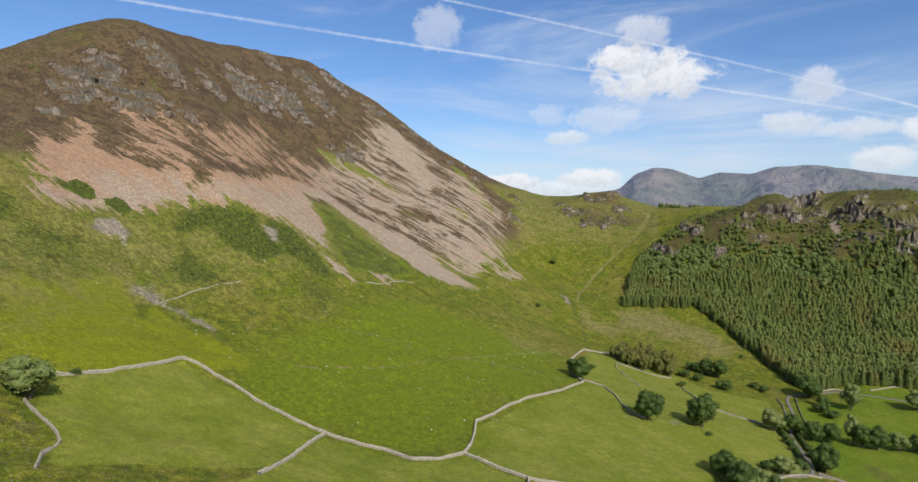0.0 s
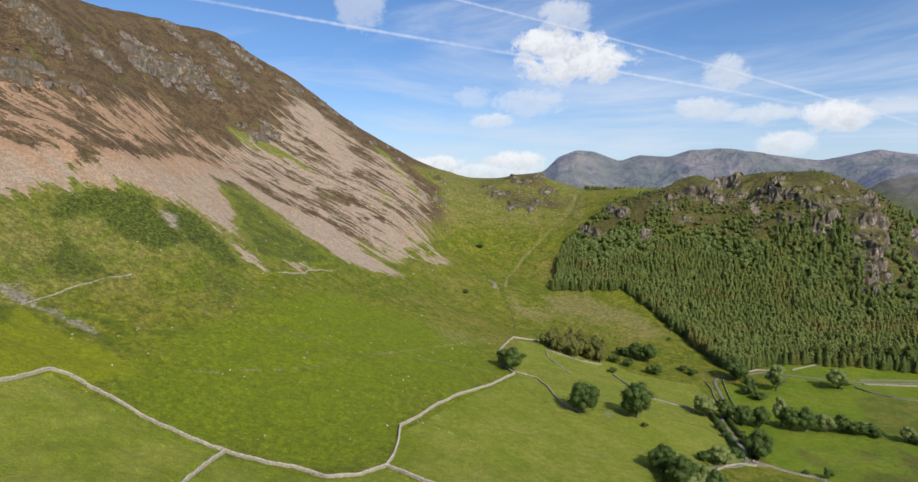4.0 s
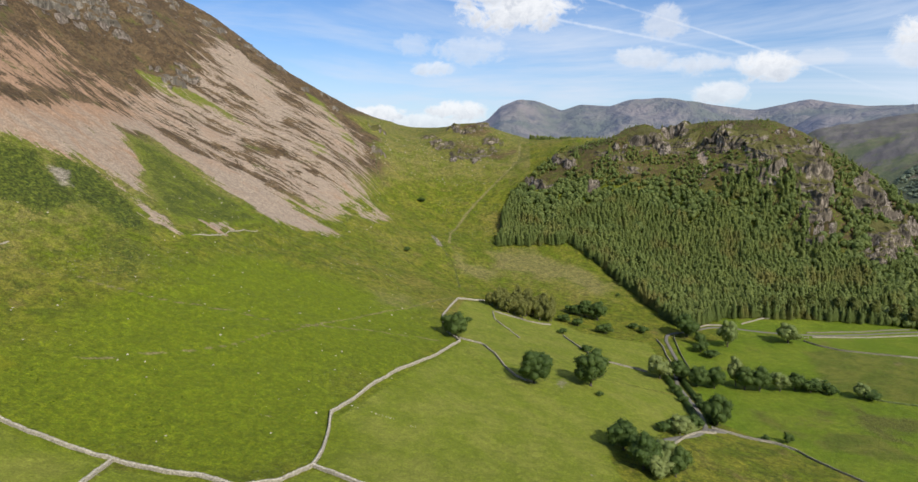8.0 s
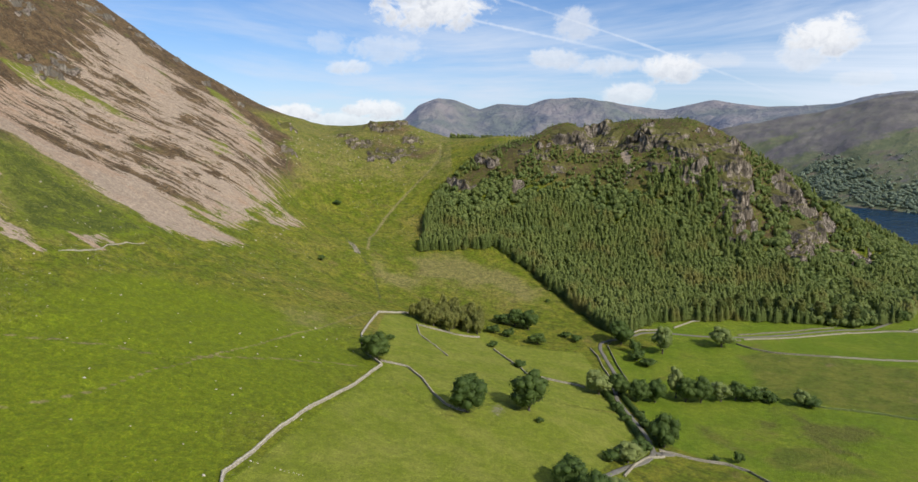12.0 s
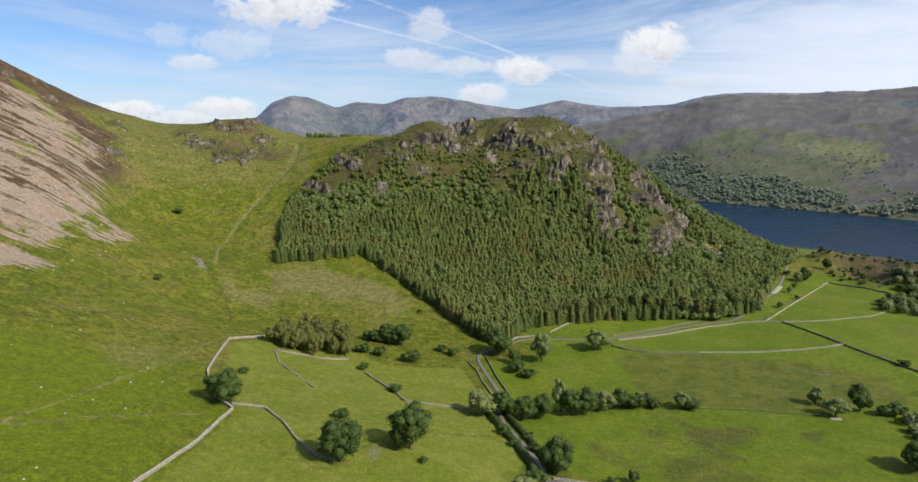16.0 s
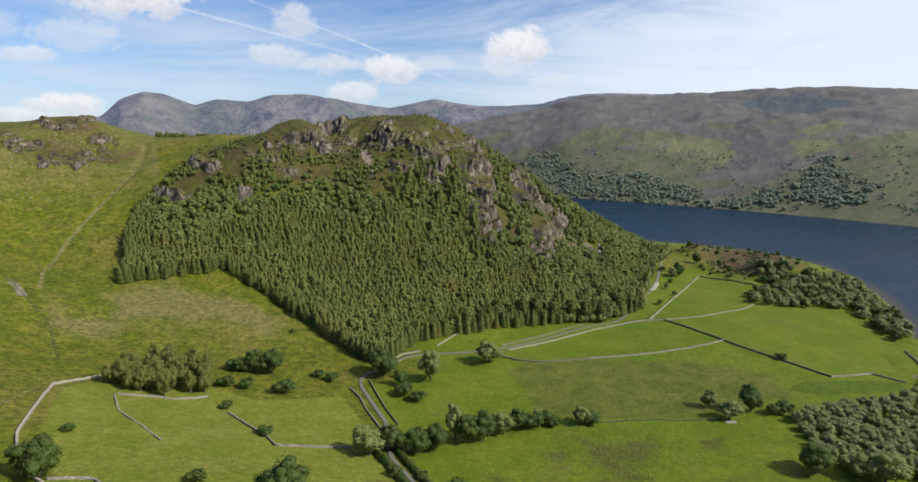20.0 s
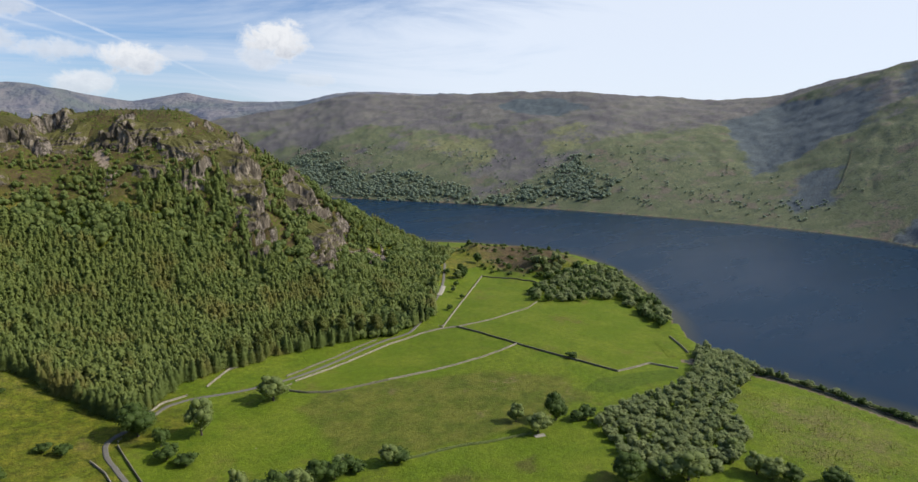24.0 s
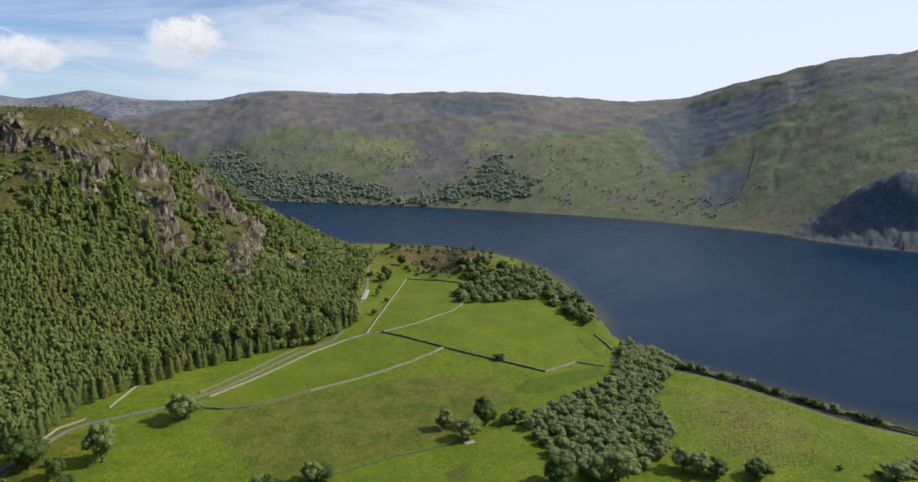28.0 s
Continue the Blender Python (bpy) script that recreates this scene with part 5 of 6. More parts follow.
for x, y, h, w in OAKS:
    plant("oak", "oak_tree", x, y, h, w, "broad dark green oak " + by_what(x, y), "tree", "field trees")
for x, y, h, w in SYCAMORES:
    plant("sycamore", "sycamore_tree", x, y, h, w, "tall dense sycamore in full leaf " + by_what(x, y), "tree", "field trees")
for x, y, h, w in ASHES:
    plant("ash", "ash_tree", x, y, h, w, "pale green airy ash tree " + by_what(x, y), "tree", "field trees")
for x, y, h, w in BUSHES + BUSHES_2:
    plant("thorn", "hawthorn_bush", x, y, h, w, "low rounded hawthorn bush " + by_what(x, y), "bush", "hawthorn bushes")


def scattered(poly, gap, seed, shift=0.42):
    rng = np.random.default_rng(seed)
    p = np.array(poly, float)
    gx, gy = np.meshgrid(np.arange(p[:, 0].min(), p[:, 0].max(), gap), np.arange(p[:, 1].min(), p[:, 1].max(), gap))
    x, y = gx.ravel() + rng.uniform(-shift, shift, gx.size) * gap, gy.ravel() + rng.uniform(-shift, shift, gx.size) * gap
    k = inside(poly, x, y, 2.0) > 0.5
    return x[k], y[k], rng


# larch copse above the field wall
x, y, rng = scattered([(-42, 655), (-27, 636), (-5, 634), (16, 643), (20, 678), (-6, 698), (-36, 692)], 8.6, 5)
for a, b in zip(x, y):
    plant("larch", "larch_tree", float(a), float(b), rng.uniform(13, 19), rng.uniform(9, 13), "olive-brown larch in a small copse above a wall", "tree", "larch copse")
# wet wood
x, y, rng = scattered(ALDER_WOOD, 6.3, 6)
for a, b in zip(x, y):
    plant("alder" if rng.random() < 0.93 else "ash", "alder_tree", float(a), float(b), rng.uniform(5, 9) + 5.0 * max(0.0, (a - 430) / 100) * rng.random(), rng.uniform(6, 10) + 3.0 * max(0.0, (a - 430) / 100), "grey-green alder crowded in the wet wood", "tree", "wet wood")
# wooded point
x, y, rng = scattered(POINT_WOOD, 9.0, 7)
for a, b in zip(x, y):
    plant("alder" if rng.random() < 0.6 else "thorn", "point_tree", float(a), float(b), rng.uniform(7, 13), rng.uniform(8, 13), "dark broadleaf tree on the wooded lake point", "tree", "wooded point")
x, y, rng = scattered(HEADLAND, 13, 8)
for a, b in zip(x, y):
    if rng.random() < 0.62 + 1.3 * float(fbm(np.array([a]), np.array([b]), 40, 3, 19)[0]):
        plant("gorse", "gorse_bush", float(a), float(b), rng.uniform(2, 6), rng.uniform(4, 9), "low gorse bush on the bracken headland", "bush", "headland scrub")
for a, b, h in ((677, 906, 9), (628, 843, 15), (577, 825, 11), (558, 802, 13), (651, 827, 8), (636, 796, 10), (536, 823, 12), (743, 813, 8), (820, 854, 6)):
    plant("oak", "headland_tree", a, b, h, h * 0.9, "dark round tree on the rough headland", "tree", "headland trees")
# tall pines where the plantation meets the meadow
for k, (a, b) in enumerate(((226, 724), (234, 722), (250, 724), (262, 730), (272, 733), (282, 727), (296, 726), (309, 723), (324, 718), (341, 714), (353, 708), (369, 705))):
    for q in range(2):
        plant("pine", "pine_tree", a + 4.0 * q + plant_rng.uniform(-2, 2), b + 8.0 * q, plant_rng.uniform(17, 22), plant_rng.uniform(9, 12), "tall pine with bare lower trunk at the plantation foot", "tree", "plantation pines")
# shore hedge
rng = np.random.default_rng(9)
for k in range(34):
    s = k / 33
    a, b = np.interp(s, [0, 0.3, 0.6, 1], [521, 519, 508, 497]), 452 - 150 * s
    plant("alder" if rng.random() < 0.5 else "thorn", "shore_bush", float(a + rng.uniform(-2, 2)), float(b + rng.uniform(-2, 2)), rng.uniform(3, 8), rng.uniform(5, 9), "leafy bush growing along the lake shore wall", "bush", "shore bushes")


# ---- plantation and far woods ----
def wood(name, places, kinds, mat, label):
    """Joined trees: places is x, y, height, width, kind for each."""
    x, y, h, w, kind, turn = places
    z = land_z(x, y)
    verts, faces, n = [], [], 0
    for k, (v, f) in enumerate(kinds):
        q = np.where(kind == k)[0]
        c, s = np.cos(turn[q])[:, None], np.sin(turn[q])[:, None]
        vx, vy = (v[None, :, 0] * c - v[None, :, 1] * s) * w[q, None], (v[None, :, 0] * s + v[None, :, 1] * c) * w[q, None]
        verts.append(np.stack([vx + x[q, None], vy + y[q, None], v[None, :, 2] * h[q, None] + z[q, None] - 0.3], -1).reshape(-1, 3))
        faces.append((f[None] + n + np.arange(len(q))[:, None, None] * len(v)).reshape(-1, 3))
        n += len(q) * len(v)
    me = mesh_of(name, np.concatenate(verts), np.concatenate(faces), mat)
    tone = np.random.default_rng(len(x)).random(len(x)) * 0.75 + 0.5 * fbm(x, y, 45, 3, 20) + 0.12
    tone = np.concatenate([np.repeat(tone[kind == k], len(v)) for k, (v, f) in enumerate(kinds)])
    me.attributes.new("tone", "FLOAT", "POINT").data.foreach_set("value", np.clip(tone, 0, 1).astype(np.float32))
    return tagged(new(name, me), label, "wood", "", "stuff")


def leafy_kind(seed, cards=46, size=0.17):
    rng = np.random.default_rng(seed)
    v, f = BALL_1
    v = v * (1 + 0.18 * rng.normal(size=(len(v), 1))) * (0.44, 0.44, 0.42) + (0, 0, 0.52)
    d = rng.normal(size=(cards, 3))
    d /= np.linalg.norm(d, axis=1)[:, None]
    d[:, 2] = np.abs(d[:, 2]) * 1.1 - 0.25
    at = d * (0.47, 0.47, 0.46) * rng.uniform(0.8, 1.1, (cards, 1)) + (0, 0, 0.52)
    sv, sf = sprays(rng, at, d + rng.normal(size=d.shape) * 0.4, size)
    return np.concatenate([v, sv]), np.concatenate([f, sf + len(v)])


def soft_conifer(seed, cards=46):
    """A conifer of unit height and radius: a lumpy cone under drooping sprays."""
    rng = np.random.default_rng(seed)
    m, rings = 6, ((0.04, 0.66), (0.40, 0.58), (0.74, 0.30))
    core = [np.stack([r * np.cos(a), r * np.sin(a), np.full(m, h)], -1) * (1, 1, 1) for h, r in rings for a in [np.arange(m) * 6.2832 / m + h * 3]]
    v = np.concatenate(core + [[[0, 0, 0.97]]])
    v[:-1] *= rng.uniform(0.75, 1.15, (len(v) - 1, 1)) * (1, 1, 0) + (0, 0, 1)
    f = []
    for k in range(len(rings) - 1):
        for q in range(m):
            w = (q + 1) % m
            f += [(k * m + q, k * m + w, (k + 1) * m + w), (k * m + q, (k + 1) * m + w, (k + 1) * m + q)]
    f += [((len(rings) - 1) * m + q, (len(rings) - 1) * m + (q + 1) % m, len(v) - 1) for q in range(m)]
    s = 1 - np.sqrt(rng.uniform(0.002, 0.98, cards))
    a = rng.uniform(0, 6.2832, cards)
    r = np.clip((1 - s) ** 0.72 * 1.0, 0.1, 1) * rng.uniform(0.75, 1.1, cards)
    at = np.stack([r * np.cos(a), r * np.sin(a), 3.4 * (0.08 + 0.9 * s)], -1)
    d = np.stack([np.cos(a), np.sin(a), np.full(cards, 1.35)], -1) + 0.45 * rng.normal(size=(cards, 3))
    sv, sf = sprays(rng, at, d, 0.36)
    sv[:, 2] /= 3.4
    return np.concatenate([v, sv]), np.concatenate([np.array(f), sf + len(v)])


SPRUCE_KINDS = [soft_conifer(s) for s in (31, 32, 33, 34, 35)]
LEAFY_KINDS = [leafy_kind(s, 24, 0.225) for s in (41, 42, 43, 44)]
FAR_KINDS = [leafy_kind(s, 12, 0.24) for s in (45, 46, 47, 48)]


def forest():
    x, y, rng = scattered(FOREST, 4.2, 11)
    rock = crags(x, y)
    z = base_height(x, y)
    leafy = (0.8 * fbm(x, y, 50, 3, 13) + 0.012 * (z - 78) * ramp(330, 200, x) + 0.25 * ramp(300, 380, x) * ramp(780, 840, y)) > 0.10
    keep = (rock < 0.45) & (rng.random(len(x)) < 0.97)
    con = keep & ~leafy
    # the front rows stand as trees of their own
    edge = con & (inside(FOREST, x, y, 12.0) < 0.74) & (y < 930) & (x < 430)
    k = np.where(edge)[0]
    for q in k[:: max(1, len(k) // 210)]:
        plant("spruce", "spruce_tree", float(x[q] + rng.uniform(-1, 1)), float(y[q] + rng.uniform(-1, 1)), rng.uniform(12, 18), rng.uniform(5.5, 8.0), "dark green spruce in the front row of the plantation", "tree", "plantation edge")
        con[q] = False
    k = np.where(con)[0]
    n = len(k)
    tall = rng.uniform(12, 16, n) * np.interp(z[k], [20, 110], [1.08, 0.82]) * (1 + 0.35 * fbm(x[k], y[k], 40, 3, 21))
    wood("spruce_plantation", (x[k], y[k], tall, tall * rng.uniform(0.23, 0.33, n), rng.integers(0, 5, n), rng.uniform(0, 6.28, n)), SPRUCE_KINDS, SPRUCE, "dense dark green spruce plantation on the hillside")
    k = np.where(keep & leafy & (rng.random(len(x)) < 0.70))[0]
    # upper slopes: scrub in the gullies, open heather on the brow
    tx, ty, rng2 = scattered(KNOTT_TOP, 4.2, 12)
    tz = base_height(tx, ty)
    east = ramp(330, 400, tx) * ramp(175, 130, tz)
    share = np.clip(0.95 - 0.0065 * (tz - 100), 0.34, 0.9) * np.clip(0.60 + 2.6 * fbm(tx, ty, 38, 3, 15), 0.0, 1.3) + 0.5 * east * np.clip(0.6 + 2 * fbm(tx, ty, 25, 2, 23), 0, 1)
    some = (crags(tx, ty) < 0.5) & (rng2.random(len(tx)) < share)
    tx, ty, tz = tx[some], ty[some], tz[some]
    sp = rng2.random(len(tx)) < 0.16 * (tz < 160)
    bx, by = np.concatenate([x[k], tx[~sp]]), np.concatenate([y[k], ty[~sp]])
    bh = np.concatenate([rng.uniform(6.5, 10.5, len(k)), rng2.uniform(0.35, 1.0, (~sp).sum()) ** 1.3 * 9.5 * np.interp(tz[~sp], [100, 150, 200], [1.1, 0.55, 0.16]) + 0.7])
    n = len(bx)
    wood("knott_scrub", (bx, by, bh, bh * rng.uniform(0.72, 1.05, n), rng.integers(0, 4, n), rng.uniform(0, 6.28, n)), LEAFY_KINDS, SCRUB, "mixed birch and oak scrub on the rocky knott")
    # self-sown spruce below the crags, along the saddle and on the skyline
    gx, gy = rng2.uniform(240, 335, 90), rng2.uniform(0, 1, 90)
    gy = 868 + 70 * gy - 0.15 * (gx - 240)
    cx, cy = np.concatenate([tx[sp], gx, rng.uniform(0, 150, 260), rng2.uniform(130, 330, 30)]), np.concatenate([ty[sp], gy, 1225 + rng.uniform(0, 45, 260), 1064 + rng2.uniform(-14, 14, 30)])
    a = sp.sum() + 90
    cy[a:a + 260] -= 0.35 * cx[a:a + 260]
    cy[a + 260:] += 0.30 * (230 - cx[a + 260:])
    n = len(cx)
    ch = np.concatenate([rng2.uniform(7, 13, sp.sum()), rng2.uniform(12, 21, 90), rng.uniform(6, 10, 260), rng2.uniform(2.5, 6, 30)])
    wood("knott_spruce", (cx, cy, ch, ch * rng2.uniform(0.2, 0.27, n), rng.integers(0, 5, n), rng.uniform(0, 6.28, n)), SPRUCE_KINDS, SPRUCE, "scattered self-sown spruce on the knott and saddle")


forest()
x, y, rng = scattered(FAR_WOOD, 8.5, 14)
k = rng.random(len(x)) < np.clip(2.4 * inside(FAR_WOOD, x, y, 70) - 1.2 + 2.2 * fbm(x, y, 60, 4, 16), 0.10, 1)
x, y, n = x[k], y[k], int(k.sum())
h = rng.uniform(5.5, 10.0, n)
wood("far_shore_wood", (x, y, h, h * rng.uniform(1.05, 1.5, n), rng.integers(0, 4, n), rng.uniform(0, 6.28, n)), FAR_KINDS, HAZED_LEAF, "oak woods along the far lake shore, leaves tinted blue-green for haze")
x, y, rng = scattered([(1300, 2200), (1480, 1800), (1660, 1500), (1760, 1200), (1700, 850), (1560, 600), (1400, 640), (1390, 1100), (1290, 1450), (1100, 1900)], 13, 17)
k = (rng.random(len(x)) < np.clip(0.10 + 1.0 * fbm(x, y, 130, 4, 18), 0.015, 1)) & (land_z(x, y) > 3)
x, y, n = x[k], y[k], int(k.sum())
h = rng.uniform(2.5, 6.5, n)
wood("far_shore_thorns", (x, y, h, h * 1.3, rng.integers(0, 4, n), rng.uniform(0, 6.28, n)), FAR_KINDS, HAZED_LEAF, "scattered thorn trees on the fell beyond the lake")


# ---- walls, road and small things ----
def along(line, step):
    p = np.array(line, float)
    d = np.concatenate([[0], np.cumsum(np.hypot(*np.diff(p, axis=0).T))])
    s = np.linspace(0, d[-1], max(3, int(d[-1] / step) + 1))
    # rounded corners
    x, y = np.interp(s, d, p[:, 0]), np.interp(s, d, p[:, 1])
    for _ in range(3):
        x[1:-1], y[1:-1] = 0.25 * x[:-2] + 0.5 * x[1:-1] + 0.25 * x[2:], 0.25 * y[:-2] + 0.5 * y[1:-1] + 0.25 * y[2:]
    return x, y


def sides(x, y):
    tx, ty = np.gradient(x), np.gradient(y)
    n = np.hypot(tx, ty) + 1e-9
    return -ty / n, tx / n


def boxes(at, half, turn, rng, rough=0.16):
    """Uneven stones: eight shifted corners each."""
    c = np.array([(-1, -1, -1), (1, -1, -1), (1, 1, -1), (-1, 1, -1), (-1, -1, 1), (1, -1, 1), (1, 1, 1), (-1, 1, 1)], float)
    v = c[None] * half[:, None] * (1 + rough * rng.normal(size=(len(at), 8, 3)))
    cs, sn = np.cos(turn)[:, None], np.sin(turn)[:, None]
    v = np.stack([v[..., 0] * cs - v[..., 1] * sn, v[..., 0] * sn + v[..., 1] * cs, v[..., 2]], -1) + at[:, None]
    q = np.array([(0, 3, 2, 1), (4, 5, 6, 7), (0, 1, 5, 4), (1, 2, 6, 5), (2, 3, 7, 6), (3, 0, 4, 7)])
    return v.reshape(-1, 3), (q[None] + 8 * np.arange(len(at))[:, None, None]).reshape(-1, 4)


def stone_wall(line, label, high=1.5, wide=0.95, mat=None, broken=0.16, seed=1):
    """A dry stone wall: battered faces of rough courses under a row of cope stones."""
    wide *= 1.0 if seed < 12 else 0.85
    rng = np.random.default_rng(seed)
    x, y = along(line, 1.3)
    nx, ny = sides(x, y)
    z = land_z(x, y)
    n = len(x)
    drop = 1 - broken * ramp(-0.1, 0.35, fbm(x, y, 14, 2, seed))
    prof = ((-0.62, -0.9), (-0.60, 0.15), (-0.52, 0.5), (-0.43, 0.82), (0.43, 0.82), (0.52, 0.5), (0.60, 0.15), (0.62, -0.9))
    verts = np.empty((n, 8, 3))
    for k, (s, h) in enumerate(prof):
        jog = s * wide * (1 + 0.14 * rng.normal(size=n))
        verts[:, k] = np.stack([x + nx * jog, y + ny * jog, z + (h * high * drop if h > 0 else h) + 0.07 * rng.normal(size=n) * (h > 0)], -1)
    i = np.arange(n - 1)[:, None] * 8 + np.arange(8)[None]
    j = np.arange(n - 1)[:, None] * 8 + (np.arange(8)[None] + 1) % 8
    f = np.stack([i, i + 8, j + 8, j], -1).reshape(-1, 4)
    caps = [(7, 6, 1, 0), (6, 5, 2, 1), (5, 4, 3, 2)]
    f = np.concatenate([f, caps, [tuple(q + 8 * (n - 1) for q in reversed(c)) for c in caps]])
    root = new("stone_wall")
    part("body", mesh_of("body", verts.reshape(-1, 3), f, mat or STONE), root)
    cx, cy = along(line, 0.55)
    cz = land_z(cx, cy) + 0.86 * high * (1 - broken * ramp(-0.1, 0.35, fbm(cx, cy, 14, 2, seed)))
    m = len(cx)
    half = np.stack([rng.uniform(0.20, 0.34, m), rng.uniform(0.36, 0.52, m) * wide, rng.uniform(0.14, 0.30, m)], -1)
    tx, ty = np.gradient(cx), np.gradient(cy)
    v, f = boxes(np.stack([cx, cy, cz], -1), half, np.arctan2(ty, tx), rng)
    part("coping", mesh_of("coping", v, f, (COPE if high > 1.45 else STONE) if mat is None else mat), root, "row of upright cope stones")
    return tagged(root, label, "wall", "dry stone walls")


pale, old = "pale grey dry stone wall ", "dark mossy dry stone wall "
stone_wall([(-247, 208), (-243, 221), (-241, 237), (-238, 262), (-238, 280), (-230, 285), (-215, 284), (-201, 283), (-186, 281), (-167, 282), (-156, 283), (-136, 283), (-125, 285), (-110, 282), (-98, 291), (-91, 305)], pale + "dividing pasture from bracken", seed=1)
stone_wall([(-91, 305), (-91, 318), (-94, 336), (-98, 353), (-94, 365), (-87, 395), (-77, 424), (-63, 460), (-53, 500)], pale + "climbing to a lone oak", seed=2)
stone_wall([(-53, 500), (-60, 512), (-67, 526), (-72, 559), (-71, 588), (-68, 642), (-58, 657), (-45, 671), (-25, 670), (5, 668)], pale + "curving round the top pasture", seed=3)
stone_wall([(-156, 283), (-154, 259), (-150, 236), (-148, 215)], pale + "between two grazed fields", seed=4)
stone_wall([(-91, 305), (-74, 299), (-55, 296), (-42, 299), (-32, 302), (-21, 297), (-10, 285)], pale + "running down the pasture", seed=5)
stone_wall([(-56, 295), (-53, 280), (-50, 262)], pale + "meeting the field corner", seed=6)
stone_wall([(-231, 185), (-219, 182), (-209, 179), (-202, 175), (-199, 165), (-191, 156)], "winding tumbled stone wall at the field edge", 1.2, 0.9, None, 0.4, 7)
stone_wall([(-54, 508), (-45, 509), (-38, 508), (-29, 490), (-22, 469), (-15, 455), (-5, 450)], old + "leading to a round oak", 1.2, 0.9, None, 0.2, 8)
stone_wall([(-35, 634), (-26, 633), (-17, 633), (-7, 630), (5, 632), (14, 636)], pale + "below the larch copse", 1.2, 0.8, None, 0.3, 9)
stone_wall([(-37, 634), (-34, 607), (-29, 594), (-23, 583), (-13, 556)], "ruined stone wall fallen into the turf", 0.8, 0.9, None, 0.9, 10)
stone_wall([(23, 606), (31, 584), (39, 565), (41, 550), (56, 548), (80, 545)], pale + "across the lower pasture", 1.2, 0.8, None, 0.3, 11)
stone_wall([(422, 677), (425, 649), (425, 608), (428, 586), (431, 564), (434, 539), (437, 518)], old + "between hay meadows", 1.4, 0.9, MOSSY, 0, 12)
stone_wall([(437, 518), (456, 514), (474, 512), (482, 491)], pale + "turning towards the lake", 1.3, 0.9, None, 0.16, 13)
stone_wall([(425, 608), (400, 607), (381, 609), (348, 615), (319, 622), (300, 627)], pale + "along the marsh edge", 1.3, 0.9, None, 0.16, 14)
stone_wall([(300, 627), (282, 630), (256, 635), (242, 645), (235, 655)], old + "along the marsh edge", 1.3, 0.9, MOSSY, 0, 15)
stone_wall([(248, 680), (261, 683), (291, 690), (325, 699), (350, 704)], old + "on the upper side of the road", 1.2, 0.8, MOSSY, 0.3, 16)
stone_wall([(248, 668), (272, 672), (311, 680), (353, 688), (387, 688), (408, 684), (422, 677)], pale + "on the lower side of the road", 1.3, 0.8, None, 0.16, 17)
stone_wall([(411, 685), (459, 716), (523, 757), (590, 800)], pale + "running straight to the headland", 1.4, 1.0, None, 0.16, 18)
stone_wall([(590, 800), (603, 773), (612, 735), (610, 718)], old + "along the top of the meadow", 1.4, 0.9, MOSSY, 0, 19)
stone_wall([(422, 677), (465, 670), (519, 671), (545, 680)], pale + "between two bright meadows", 1.0, 0.8, None, 0.2, 20)
stone_wall([(196, 697), (209, 707), (220, 715), (228, 716)], pale + "at the foot of the plantation", 1.3, 0.8, None, 0.16, 21)
stone_wall([(516, 470), (519, 430), (514, 395), (508, 369), (503, 343), (495, 305), (490, 260)], old + "along the lake shore", 1.2, 0.9, MOSSY, 0.2, 22)
stone_wall([(553, 534), (535, 514), (522, 502)], pale + "holding the lake bank", 1.4, 0.9, None, 0.16, 23)
stone_wall([(101, 455), (112, 453), (122, 450), (134, 448), (144, 441)], pale + "starting at the road fork", 1.3, 0.9, None, 0.16, 24)
stone_wall([(144, 441), (149, 431), (160, 415), (175, 395), (190, 380)], old + "overgrown with grass by the meadow", 1.0, 0.9, MOSSY, 0.3, 25)
stone_wall([(69, 411), (78, 426), (90, 441), (101, 447)], pale + "bending with the lane", 1.3, 0.9, None, 0.16, 26)
stone_wall([(106, 572), (106, 600), (108, 622), (106, 640)], pale + "beside the lane", 1.2, 0.8, None, 0.2, 27)
stone_wall([(118, 575), (119, 605), (121, 630), (123, 650)], old + "beside the lane", 1.2, 0.8, MOSSY, 0.2, 28)
stone_wall([(138, 672), (150, 680), (163, 690), (180, 692)], pale + "below the spruce edge", 1.2, 0.8, None, 0.2, 29)


stone_wall([(-301, 329), (-303, 364), (-301, 391), (-296, 410)], "long collapsed wall of pale stones on the slope", 0.4, 0.8, None, 0.9, 30)
stone_wall([(-228, 588), (-236, 562), (-236, 534), (-244, 513)], "curved line of pale stones below the scree", 0.5, 0.9, None, 0.9, 31)
stone_wall([(1558, 666), (1620, 672), (1667, 680), (1730, 690), (1790, 703)], "distant grey wall climbing the far fell", 1.3, 1.0, MOSSY, 0.1, 33)


